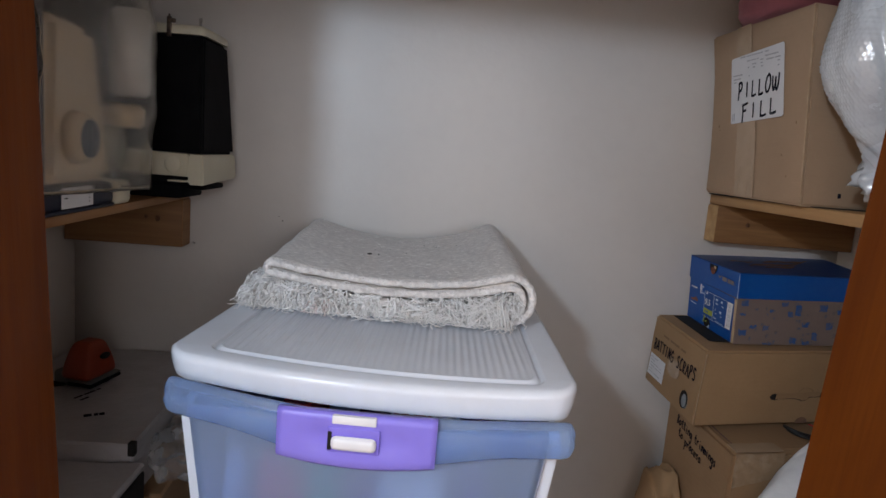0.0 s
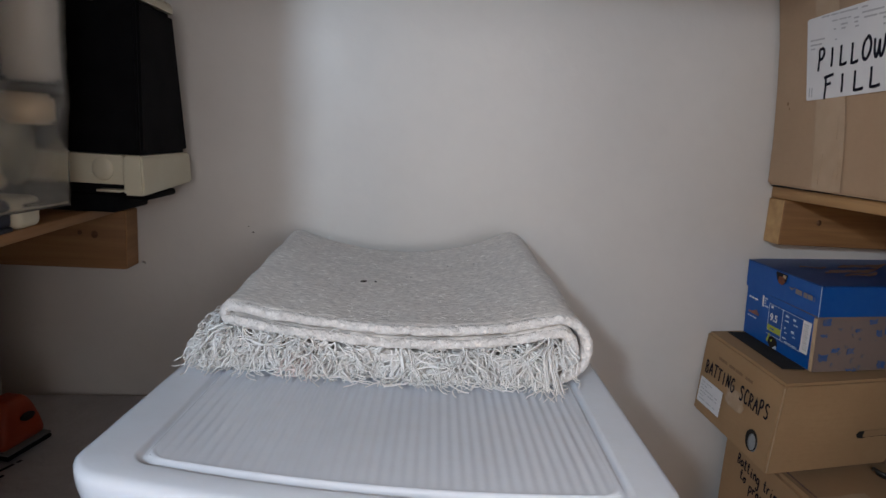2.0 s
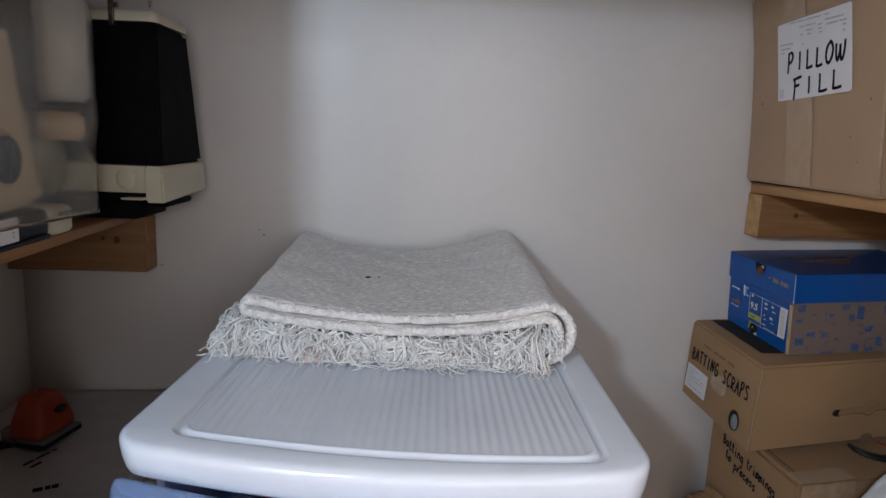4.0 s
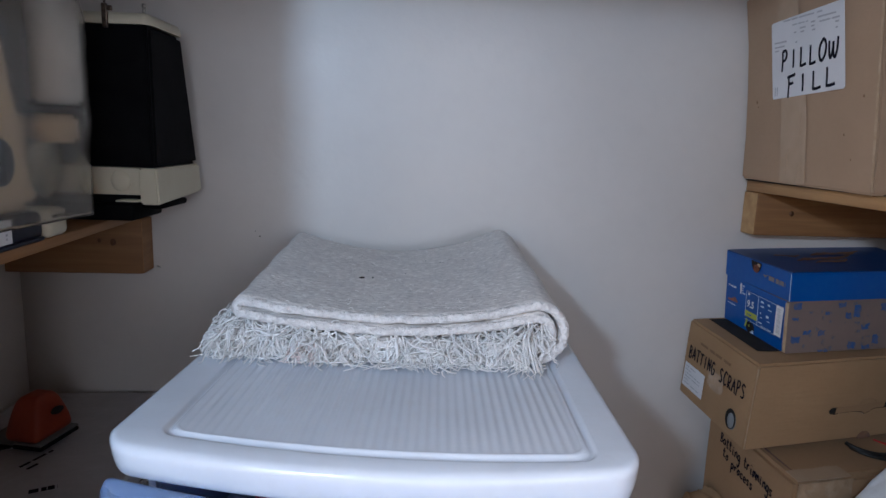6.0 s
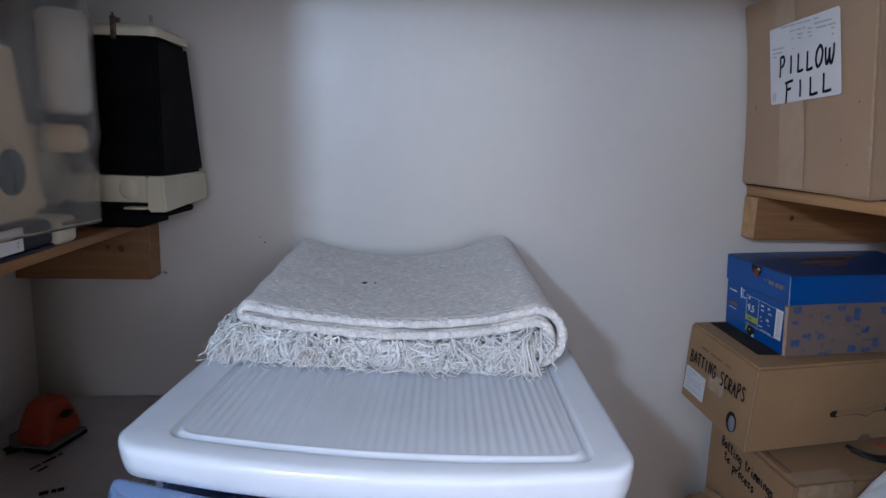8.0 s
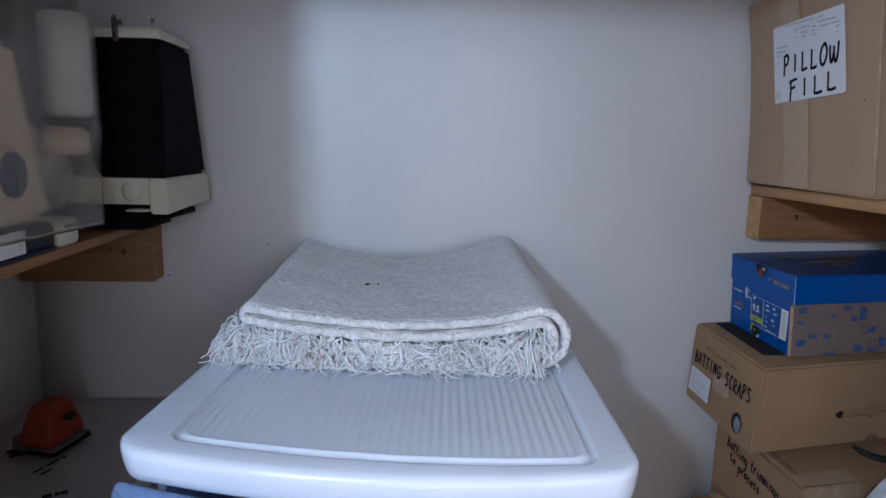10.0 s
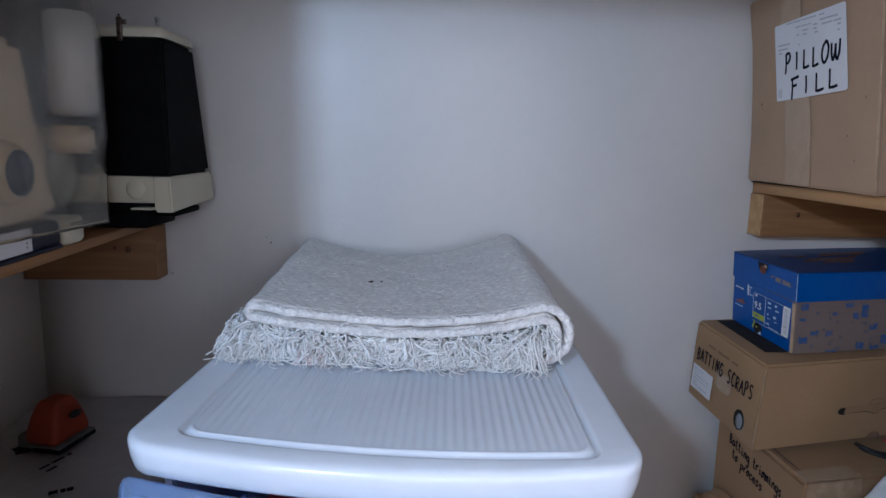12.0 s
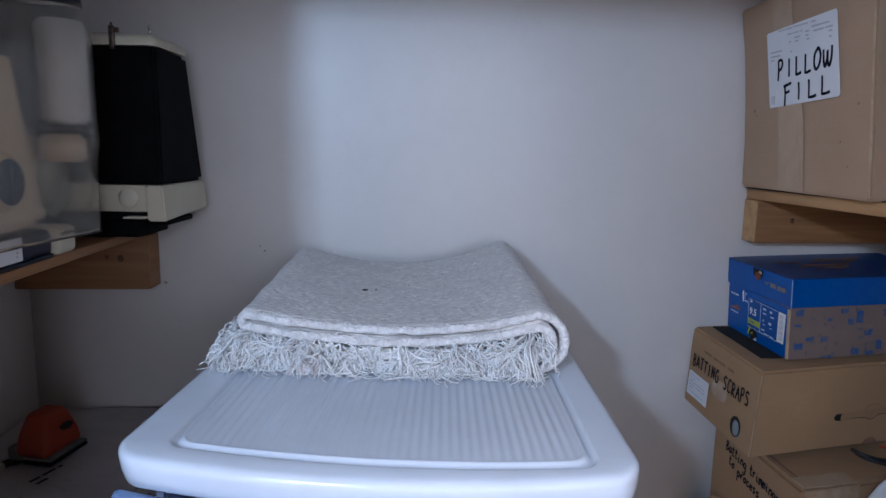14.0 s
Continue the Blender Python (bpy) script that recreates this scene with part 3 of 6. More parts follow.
def shelf(name, x0, x1, z0, z1, cleat_y, cleat_z0, end_x, knots, label, board, batten, sawn):
    s = thing(name, pose(0, 0, 0), label, "shelf")
    part("board", block(x0, x1, FRONT1 + 0.006, BACK - 0.004, z0, z1, 0.0015), board, s)
    c = part("cleat", block(x0, x1, cleat_y, BACK - 0.003, cleat_z0, z0 - 0.0005, 0.0015), batten, s, "pine batten screwed to the wall")
    e = 0.0012 if end_x == x1 else -0.0012
    part("end_grain", block(min(end_x, end_x + e), max(end_x, end_x + e), cleat_y + 0.001, BACK - 0.004, cleat_z0 + 0.001, z0 - 0.002), sawn, c, "sawn end of the batten")
    for kx, kz, kr in knots:
        knot(kx, kz, kr, c, cleat_y - 0.0002)
    return s


shelf("wall_shelf", 0.541, RIGHT - 0.004, 1.0865, 1.1035, 0.960, 1.018, 0.541, [(0.600, 1.054, 0.0035)], "narrow pine shelf board on a batten along the closet wall", M_PINE_Y, M_PINE, M_END)
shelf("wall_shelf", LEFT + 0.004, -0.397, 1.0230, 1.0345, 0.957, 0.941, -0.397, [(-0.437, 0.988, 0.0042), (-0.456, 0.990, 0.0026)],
      "pine shelf board on a batten, coloured darker for the shaded side", M_SHADED_Y, M_SHADED, M_SHADED_Y)
tagged(part("nail", cyl(0.0015, 0.012, pose(-0.388, 0.995, 0.944, 70), 8), M_METAL), "small dark nail in the plaster wall", "nail")


# ---- the drawer cart ----
CART = pose(-0.251, 0.4645, 0, 0, 0, -6.0)     # front left corner of the lid
LID_W, LID_D, LID_Z = 0.402, 0.45, 0.93


def bow(x):
    """How far the front stands out in its middle."""
    return 0.014 * (1 - (2 * x / LID_W - 1) ** 2)


def front_line(x, skew):
    """How far the lid's front swells out, a little more on one side."""
    return 0.013 * (1 - (2 * x / LID_W - 1) ** 2) + skew * (x / LID_W - 0.45)


def rounded_outline(w, d, r, inset=0.0):
    """Outline of the lid drawn in by inset, counter-clockwise, with round corners and a bowed front."""
    n = 6
    sunk = inset > 0.02                                # the groove round the ribbed panel
    r = max(r - inset, 0.012 if sunk else 0.004)
    lo, wi, hi, fr = inset, w - inset, d - inset, inset
    if sunk:
        lo, wi, fr = inset + 0.0125, w - inset - 0.0055, inset - 0.010
    else:
        lo, wi = inset + 0.0020, w - inset
    pts = [(lo + r + (wi - lo - 2 * r) * i / 24, fr) for i in range(25)]
    for cx, cy, a0 in ((wi - r, fr + r, -90), (wi - r, hi - r, 0), (lo + r, hi - r, 90), (lo + r, fr + r, 180)):
        for i in range(1, n + (0 if a0 == 180 else 1)):
            a = radians(a0 + 90 * i / n)
            pts.append((cx + r * math.cos(a), cy + r * math.sin(a)))
    skew = 0.012 if sunk else 0.003
    flare = 0.0045 if sunk else 0.0025
    return [(x + (flare - 0.062 * min(y, 0.22)) * max(0.0, x / w) ** 2, y - front_line(x, skew) * max(0.0, 1 - y / (d * 0.5))) for x, y in pts]


def drawer_cart():
    cart = thing("drawer_cart", CART, "white plastic storage cart with see-through blue drawers", "drawer cart")
    # lid: skirt, rolled edge, flat rim, groove
    bm = bmesh.new()
    levels = [(-0.0262, 0.0085), (-0.0262, 0.0058), (-0.0253, 0.0042), (-0.0238, 0.0036), (-0.0150, 0.0012), (-0.0085, 0.0003), (-0.0062, 0.0002), (-0.0042, 0.0004), (-0.0026, 0.0011),
              (-0.0013, 0.0022), (-0.0004, 0.0037), (0.0, 0.0056), (0.0, 0.0070), (0.0, 0.0262), (-0.0003, 0.0272), (-0.0016, 0.0282), (-0.0032, 0.0294), (-0.0038, 0.0306), (-0.0032, 0.0320), (-0.0012, 0.0336), (-0.0003, 0.0350), (-0.0004, 0.0364), (-0.0014, 0.0376), (-0.0018, 0.06)]
    def sag(x, y):                                       # the lid droops along its front and towards one corner
        return 0.004 * (1 - (2 * x / LID_W - 1) ** 2) * max(0, 1 - y / LID_D) + 0.0020 * max(0, x / LID_W) * max(0, 1 - y / 0.2) + 0.0075 * max(0.0, 1 - (y + 0.012) / 0.045) ** 2
    rings = []
    for dz, inset in levels:
        rings.append([bm.verts.new((x, y, LID_Z + dz * (1.0 + (0.22 * x / LID_W if dz < -0.01 else 0)) - sag(x, y))) for x, y in rounded_outline(LID_W, LID_D, 0.024, inset)])
    for a, b in zip(rings, rings[1:]):
        k = len(a)
        for i in range(k):
            bm.faces.new((a[i], a[(i + 1) % k], b[(i + 1) % k], b[i]))
    lid = part("lid", smooth(bm), M_LID, cart, "glossy white plastic lid with a sunk ribbed panel")
    # ribbed panel
    bm = bmesh.new()
    x0, x1, y0, y1 = 0.0490, LID_W - 0.0425, 0.0268, LID_D - 0.0365
    nx, ny = 39 * 8, 16
    grid = []
    for j in range(ny + 1):
        row = []
        for i in range(nx + 1):
            x = x0 + (x1 - x0) * i / nx
            y = y0 + (y1 - y0) * j / ny
            fade = min(1.0, min(i, nx - i) / 8) * min(1.0, j / 0.6)
            y -= front_line(x, 0.012) * max(0.0, 1 - y / (LID_D * 0.5))
            row.append(bm.verts.new((x + (0.0045 - 0.062 * min(y, 0.22)) * (x / LID_W) ** 2, y, LID_Z - 0.0008 - sag(x, y) + 0.00042 * fade * math.cos(i / 8 * 2 * math.pi))))
        grid.append(row)
    for j in range(ny):
        for i in range(nx):
            bm.faces.new((grid[j][i], grid[j][i + 1], grid[j + 1][i + 1], grid[j + 1][i]))
    part("ribbed_panel", smooth(bm), M_LID, lid)
    # body: posts, sides, back, base
    bx0, bx1, by0, by1 = 0.0205, LID_W - 0.0115, 0.012, LID_D - 0.01
    tiers = [(0.699, LID_Z - 0.058), (0.484, 0.699), (0.269, 0.484), (0.06, 0.269)]
    for x, inward in ((bx0, 1), (bx1 - 0.012, -1)):
        for za, zb in tiers:                             # each tier draws in a little downwards
            d, wide = 0.022 * inward, 0.004
            lo, hi = (x + d, x + d + 0.012 + wide) if inward > 0 else (x + d - wide, x + d + 0.012)
            part("post", hexa([V(lo, by0 - 0.012, za), V(hi, by0 - 0.012, za), V(hi, by0 + 0.02, za), V(lo, by0 + 0.02, za),
                               V(x, by0 - 0.012, zb - 0.0005), V(x + 0.012, by0 - 0.012, zb - 0.0005), V(x + 0.012, by0 + 0.02, zb - 0.0005), V(x, by0 + 0.02, zb - 0.0005)], 0.002), M_LID, cart)
        part("side_panel", block(x + 0.003, x + 0.009, by0 + 0.02, by1, 0.06, LID_Z - 0.03), M_LID, cart)
    part("back_panel", block(bx0, bx1, by1, by1 + 0.006, 0.06, LID_Z - 0.03), M_LID, cart)
    part("base", block(bx0, bx1, by0, by1, 0.05, 0.062, 0.003), M_LID, cart)
    for x in (0.04, LID_W - 0.04):
        for y in (0.05, LID_D - 0.05):
            c = part("caster", join(cyl(0.022, 0.02, Matrix.Translation((x, y, 0.022)) @ pose(0, 0, 0, 0, 90)), block(x - 0.014, x + 0.014, y - 0.014, y + 0.014, 0.036, 0.05)), M_BLACK, cart)
    heights = [(0.705, LID_Z - 0.0290), (0.49, 0.697), (0.275, 0.482), (0.066, 0.267)]
    for n, (z0, z1) in enumerate(heights):
        w0, w1 = 0.0350, LID_W - 0.0260
        fy = -0.008
        # tray: floor, sides, bowed front
        def front(z_lo, z_hi, xa, xb, depth, thick, dip=0.0, steps=36, turn=0.0):
            bm = bmesh.new()
            cols = []
            for i in range(steps + 1):
                x = xa + (xb - xa) * i / steps
                draw = 0.0 if turn else 0.024 * (0.5 - i / steps) * 2
                y = fy - depth - bow(min(max(x, 0), LID_W))
                s = (i / steps - 0.5) * 2
                d = dip * (0.5 + 0.5 * math.cos(math.pi * min(1, abs(s) * 1.35)))
                zl = z_lo - d
                g = min(x - xa, xb - x)
                cut = turn - math.sqrt(max(0.0, turn * turn - (turn - g) ** 2)) if g < turn else 0.0
                warp = -0.0055 + 0.0140 * max(0.0, 1 - (x - xa) / 0.14) ** 1.2 + 0.0035 * max(0.0, 1 - (xb - x) / 0.10) if turn else 0.0
                zl, z_top = zl + cut + warp, z_hi - cut + warp
                zr = z_top - 0.34 * (z_top - z_lo)
                if turn:                                 # a step runs along the rim
                    ring = ((x, y + 0.001, zl), (x, y - 0.0008, zl + 0.002), (x, y - 0.0012, zr - 0.0016), (x, y + 0.0004, zr), (x, y + 0.0016, zr + 0.0006), (x, y + 0.0018, z_top - 0.003), (x, y + 0.003, z_top), (x, y + thick + 0.002, z_top), (x, y + thick, zl))
                else:
                    ring = ((x + draw, y, zl), (x + draw, y - 0.001, zl + 0.003), (x, y - 0.001, z_top - 0.004), (x, y + 0.001, z_top), (x, y + thick, z_top), (x + draw, y + thick, zl))
                cols.append([bm.verts.new(p) for p in ring])
            k = len(cols[0])
            for a, b in zip(cols, cols[1:]):
                for q in range(k):
                    bm.faces.new((a[q], b[q], b[(q + 1) % k], a[(q + 1) % k]))
            bm.faces.new(cols[0])
            bm.faces.new(cols[-1][::-1])
            bmesh.ops.recalc_face_normals(bm, faces=bm.faces[:])
            return smooth(bm)
        dr = part("drawer", front(z0, z1 - 0.02, w0, w1, 0.0, 0.0025), M_FROST, cart, "see-through bluish plastic drawer")
        for xs, inw in ((w0, 0.024), (w1 - 0.002, -0.024)):
            part("drawer_side", hexa([V(xs + inw, fy + 0.004, z0), V(xs + inw + 0.002, fy + 0.004, z0), V(xs + inw + 0.002, by1 - 0.01, z0), V(xs + inw, by1 - 0.01, z0),
                                      V(xs, fy + 0.004, z1 - 0.02), V(xs + 0.002, fy + 0.004, z1 - 0.02), V(xs + 0.002, by1 - 0.01, z1 - 0.02), V(xs, by1 - 0.01, z1 - 0.02)]), M_FROST, dr)
        part("drawer_bottom", block(w0 + 0.028, w1 - 0.028, fy + 0.004, by1 - 0.01, z0, z0 + 0.002), M_FROST, dr)
        rim = part("drawer_rim", front(z1 - 0.034, z1, 0.014, LID_W - 0.003, 0.010, 0.004, 0.016, 120, 0.009), M_BLUE, dr, "see-through blue drawer rim")
        lx0, lx1 = 0.126, 0.272
        latch = bmesh.new()
        cols = []
        for i in range(25):
            x = lx0 + (lx1 - lx0) * i / 24
            y = fy - 0.0155 - bow(x)
            s = (i / 24 - 0.5) * 2
            zl = z1 - 0.052 - 0.006 * (1 - s * s)
            hollow = [0.0036 * max(0.0, 1 - (abs(s) - 0.45) ** 2 / 0.09 - q ** 2) for q in (1.0, 0.75, 0.45, 0.0, 0.45, 0.75, 1.0)]
            zs = [zl + 0.010 + (z1 - 0.022 - zl) * q / 6 for q in range(7)]
            cols.append([latch.verts.new(p) for p in [(x, y + 0.004, zl), (x, y, zl + 0.004)] + [(x, y + h, z) for h, z in zip(hollow, zs)] + [(x, y, z1 - 0.0080), (x, y + 0.003, z1 - 0.0045), (x, y + 0.009, z1 - 0.0045), (x, y + 0.009, zl)]])
        for a, b in zip(cols, cols[1:]):
            for q in range(13):
                latch.faces.new((a[q], b[q], b[(q + 1) % 13], a[(q + 1) % 13]))
        latch.faces.new(cols[0])
        latch.faces.new(cols[-1][::-1])
        bmesh.ops.recalc_face_normals(latch, faces=latch.faces[:])
        lt = part("latch", smooth(latch), M_PURPLE, dr, "purple plastic latch with white grip")
        mx, my = (lx0 + lx1) / 2, fy - 0.0158 - bow((lx0 + lx1) / 2)
        part("recess", block(mx - 0.026, mx + 0.022, my - 0.0006, my + 0.004, z1 - 0.041, z1 - 0.017, 0.0015), shader_recess, lt)
        part("catch_gap", block(mx - 0.0255, mx - 0.0215, my - 0.0012, my + 0.003, z1 - 0.039, z1 - 0.021, 0.001), M_HOLE, lt, "dark catch opening")
        part("grip", block(mx - 0.022, mx + 0.019, my - 0.006, my + 0.002, z1 - 0.0375, z1 - 0.0245, 0.0045, 3), M_WHITE, lt, "white grip")
        part("tab", block(mx - 0.022, mx + 0.018, my - 0.002, my + 0.004, z1 - 0.0135, z1 - 0.0055, 0.001), M_WHITE, lt, "white tab")
    return cart


# latch purple made slightly darker to suggest a shaded recess
shader_recess = shader("latch_recess_shade", (0.23, 0.18, 0.72), 0.4, vary=(0.21, 0.165, 0.66), vary_scale=30)
drawer_cart()


# what lies in the top drawer, seen dimly through its front
def drawer_item(name, x0, x1, y0, y1, z0, z1, mat, label, category):
    e = thing(name, CART, label, category)
    bm = bmesh.new()
    bmesh.ops.create_icosphere(bm, subdivisions=4, radius=1)
    for v in bm.verts:
        d = 1 + 0.10 * noise.fractal(v.co * 1.2 + Vector((x0 * 90, 0, z1 * 50)), 0.9, 2.1, 3)
        q = [math.copysign(abs(c) ** 0.6, c) * d for c in v.co]
        v.co = Vector(((x0 + x1) / 2 + q[0] * (x1 - x0) / 2, (y0 + y1) / 2 + q[1] * (y1 - y0) / 2, max(z0, (z0 + z1) / 2 + q[2] * (z1 - z0) / 2)))
    part("body", smooth(bm), mat, e)
    return e


colours = [((0.60, 0.04, 0.04), "red"), ((0.85, 0.16, 0.24), "pink"), ((0.16, 0.08, 0.26), "plum"), ((0.10, 0.38, 0.24), "green"), ((0.60, 0.69, 0.90), "pale blue"), ((0.62, 0.20, 0.05), "orange")]
for i, (x0, x1, z0, z1, ci) in enumerate([(0.054, 0.084, 0.709, 0.826, 4), (0.086, 0.128, 0.709, 0.850, 1), (0.128, 0.143, 0.709, 0.878, 0), (0.140, 0.175, 0.709, 0.826, 3),
                                          (0.176, 0.222, 0.709, 0.850, 2), (0.205, 0.245, 0.709, 0.836, 4), (0.250, 0.288, 0.709, 0.868, 2), (0.292, 0.332, 0.709, 0.872, 2)]):
    c, nm = colours[ci]
    mat = shader("fabric_" + nm.replace(" ", "_"), c, 0.8, vary=tuple(v * 0.75 for v in c), vary_scale=30, bump=0.001, bump_scale=120)
    drawer_item("folded_fabric", x0, x1, 0.013 + 0.005 * (i % 3), 0.14, z0, z1, mat, nm + " folded cloth stored in the top drawer", "fabric")
pk = thing("packet", CART, "white packet with red print in the top drawer", "packet")
part("body", block(0.225, 0.285, 0.010, 0.026, 0.709, 0.898, 0.002), M_PAPER, pk)
part("print", bars(2, Vector((0.228, 0.0098, 0.88)), Vector((1, 0, 0)), Vector((0, 0, 1)), 0.0, 0.036, 0.0, 0.016, 3), shader("red_print", (0.5, 0.03, 0.05), 0.6, vary=(0.42, 0.03, 0.05), vary_scale=90), pk)


# ---- the folded rug ----
RUG_X0, RUG_X1, RUG_Y0, RUG_Y1 = -0.190, 0.140, 0.630, 0.945


def rug_top(x, y):
    """Height of the rug's top layer over the lid."""
    u = (x - (RUG_X0 + RUG_X1) / 2) / ((RUG_X1 - RUG_X0) / 2)
    v = (y - RUG_Y0) / (RUG_Y1 - RUG_Y0)
    side = (0.014 + 0.020 * v) if u < 0 else (0.029 + 0.020 * v)
    roll = 0.010 * max(0.0, (v - 0.90) / 0.10) ** 2     # the far fold rounds off
    return 0.0425 + 0.014 * v + side * min(1.0, abs(u)) ** 2.0 - roll


def rug_section(y):
    """The folded strip's middle line, from the bottom layer up and round."""
    v = (y - RUG_Y0) / (RUG_Y1 - RUG_Y0)
    x0, x1 = RUG_X0 + 0.024 * v, RUG_X1 + 0.009 * v
    pts = []
    n = 34
    lift = 0.028 * v
    out = 0.034 * (1 - v) ** 1.3
    for i in range(8):                                   # tucked layer on the left, going outwards
        pts.append((x0 + 0.05 - (0.05 + out - 0.010) * i / 7, 0.0235 + lift * 0.55 - 0.004 * i / 7))
    for i in range(1, 6):
        a = radians(90 + 180 * i / 6)
        pts.append((x0 - out + 0.010 + 0.0070 * math.cos(a), 0.0125 + lift * 0.45 + 0.0070 * math.sin(a)))
    for i in range(n):                                   # bottom layer, left to right
        pts.append((x0 - out + 0.010 + (x1 - 0.028 - x0 + out - 0.010) * i / (n - 1), 0.0055 + lift * 0.4 * (1 - i / (n - 1))))
    r = (rug_top(x1 - 0.028, y) - 0.006) / 2
    zc = 0.0055 + r
    for i in range(1, 10):                               # round the right end
        a = radians(-90 + 180 * i / 10)
        pts.append((x1 - 0.028 + 0.028 * math.cos(a), zc + r * math.sin(a)))
    for i in range(n):                                   # top layer, right to left
        x = x1 - 0.028 + (x0 + 0.006 - x1 + 0.028) * i / (n - 1)
        pts.append((x, rug_top(x, y)))
    zt = rug_top(x0 + 0.006, y)
    for i in range(1, 6):                                # tight fold on the left
        a = radians(90 + 180 * i / 6)
        pts.append((x0 + 0.006 + 0.006 * math.cos(a), zt - 0.0064 + 0.0064 * math.sin(a)))
    for i in range(n):                                   # second layer, left to right
        x = x0 + 0.006 + (x1 - 0.034 - x0) * i / (n - 1)
        pts.append((x, rug_top(x, y) - 0.0128))
    for i in range(1, 9):                                # and round inside the first
        a = radians(90 - 150 * i / 8)
        pts.append((x1 - 0.028 + 0.0155 * math.cos(a), zc + max(0.006, r - 0.0128) * math.sin(a)))
    for i in range(1, 8):
        pts.append((x1 - 0.024 - 0.03 * i, zc - max(0.006, r - 0.0128) - 0.0006 * i))
    return pts


def folded_rug():
    rug = thing("folded_rug", pose(0, 0, LID_Z), "folded off-white woven rug with a cotton fringe lying on the cart", "rug")
    bm = bmesh.new()
    rows = 34
    half = 0.0042
    sheets = []
    for j in range(rows + 1):
        y = RUG_Y0 + (RUG_Y1 - RUG_Y0) * j / rows
        sec = rug_section(y)
        ring_a, ring_b = [], []
        for i, (x, z) in enumerate(sec):
            xa, za = sec[max(i - 1, 0)]
            xb, zb = sec[min(i + 1, len(sec) - 1)]
            d = Vector((xb - xa, 0, zb - za)).normalized()
            nrm = Vector((-d.z, 0, d.x))
            yy = y - 0.10 * (x + 0.02) + 0.0018 * noise.noise(Vector((x * 30, 0, z * 40 + 5)))
            base = Vector((x, yy, z + 0.0022 * noise.noise(Vector((x * 24, y * 24, z * 40))) + 0.0009 * noise.noise(Vector((x * 90, y * 90, z * 60)))))
            ring_a.append(bm.verts.new(base + half * nrm))
            ring_b.append(bm.verts.new(base - half * nrm))
        sheets.append((ring_a, ring_b))
    for (a0, b0), (a1, b1) in zip(sheets, sheets[1:]):
        for i in range(len(a0) - 1):
            bm.faces.new((a0[i], a0[i + 1], a1[i + 1], a1[i]))
            bm.faces.new((b0[i + 1], b0[i], b1[i], b1[i + 1]))
        bm.faces.new((a0[0], a1[0], b1[0], b0[0]))
        bm.faces.new((a0[-1], b0[-1], b1[-1], a1[-1]))
    a0, b0 = sheets[0]
    a1, b1 = sheets[-1]
    for i in range(len(a0) - 1):
        bm.faces.new((a0[i + 1], a0[i], b0[i], b0[i + 1]))
        bm.faces.new((a1[i], a1[i + 1], b1[i + 1], b1[i]))
    bmesh.ops.recalc_face_normals(bm, faces=bm.faces[:])
    cloth = part("cloth", smooth(bm), M_RUG, rug)
    # whipped front edge: a soft pale cord along the folded strip
    sec = rug_section(RUG_Y0)
    line = [(x, RUG_Y0 - 0.10 * (x + 0.02) - 0.0005 + 0.0014 * noise.noise(Vector((x * 45, z * 50, 2))), z + 0.0009 * noise.noise(Vector((x * 60, 3, z * 9)))) for x, z in sec]
    fine_line = [tuple(Vector(p).lerp(Vector(q), k / 4)) for p, q in zip(line, line[1:]) for k in range(4)]
    bm = tube(fine_line, 0.0047, 10)
    for v in bm.verts:
        v.co += 0.0008 * noise.noise_vector(v.co * 240) + 0.0008 * noise.noise_vector(v.co * 75)
    part("edge", bm, M_RUGEDGE, rug, "pale thick woven edge")
    # fringe
    rnd = random.Random(5)
    verts, faces = [], []
    def strand(start, way, length, r, fall=0.16, curl=1.0, bend=None):
        p = Vector(start)
        d = Vector(way).normalized()
        n = 11
        axis = Vector((rnd.uniform(-1, 1), rnd.uniform(-1, 1), rnd.uniform(-1, 1))).normalized()
        rate, ph = rnd.uniform(0.4, 1.3), rnd.uniform(0, 6.28)
        if bend:
            axis, rate, ph = bend[0], bend[1], bend[2] + rnd.uniform(-0.4, 0.4)
        for k in range(n + 1):
            a = d.cross(Vector((0.31, 0.17, 0.93))).normalized()
            b = d.cross(a)
            q = len(verts)
            rr = r * (1 - 0.3 * k / n)
            for s in range(3):
                an = s * 2.0944
                verts.append(p + rr * (math.cos(an) * a + math.sin(an) * b))
            if k:
                for s in range(3):
                    faces.append((q - 3 + s, q - 3 + (s + 1) % 3, q + (s + 1) % 3, q + s))
            turn = axis.cross(d) * (0.5 * curl * math.sin(rate * k + ph))
            d = (d + turn + Vector((0, 0, -fall))).normalized()
            if p.x > RUG_X1 - 0.014 and p.z > 0.010:
                d.x = min(d.x, -0.2)
            if p.z > start[2] + 0.004:
                d.z = min(d.z, -0.15)
            p = p + d * (length / n)
            if p.z < 0.0016 + r:
                p.z = 0.0016 + r + rnd.uniform(0, 0.0015)
                d.z = max(d.z, 0.0)
    def lock(x, z, length, lean, count, stray):
        """A hank of cotton that bends as one, with a few ends of its own mind."""
        y = RUG_Y0 - 0.10 * (x + 0.02) + rnd.uniform(-0.002, 0.008)
        way = Vector((lean, rnd.uniform(-1.1, -0.7), rnd.uniform(-0.55, -0.05)))
        bend = (Vector((rnd.uniform(-0.6, 0.6), rnd.uniform(-0.5, 0.5), rnd.choice((-1, 1)))).normalized(), rnd.uniform(0.25, 0.6), rnd.uniform(0, 6.28))
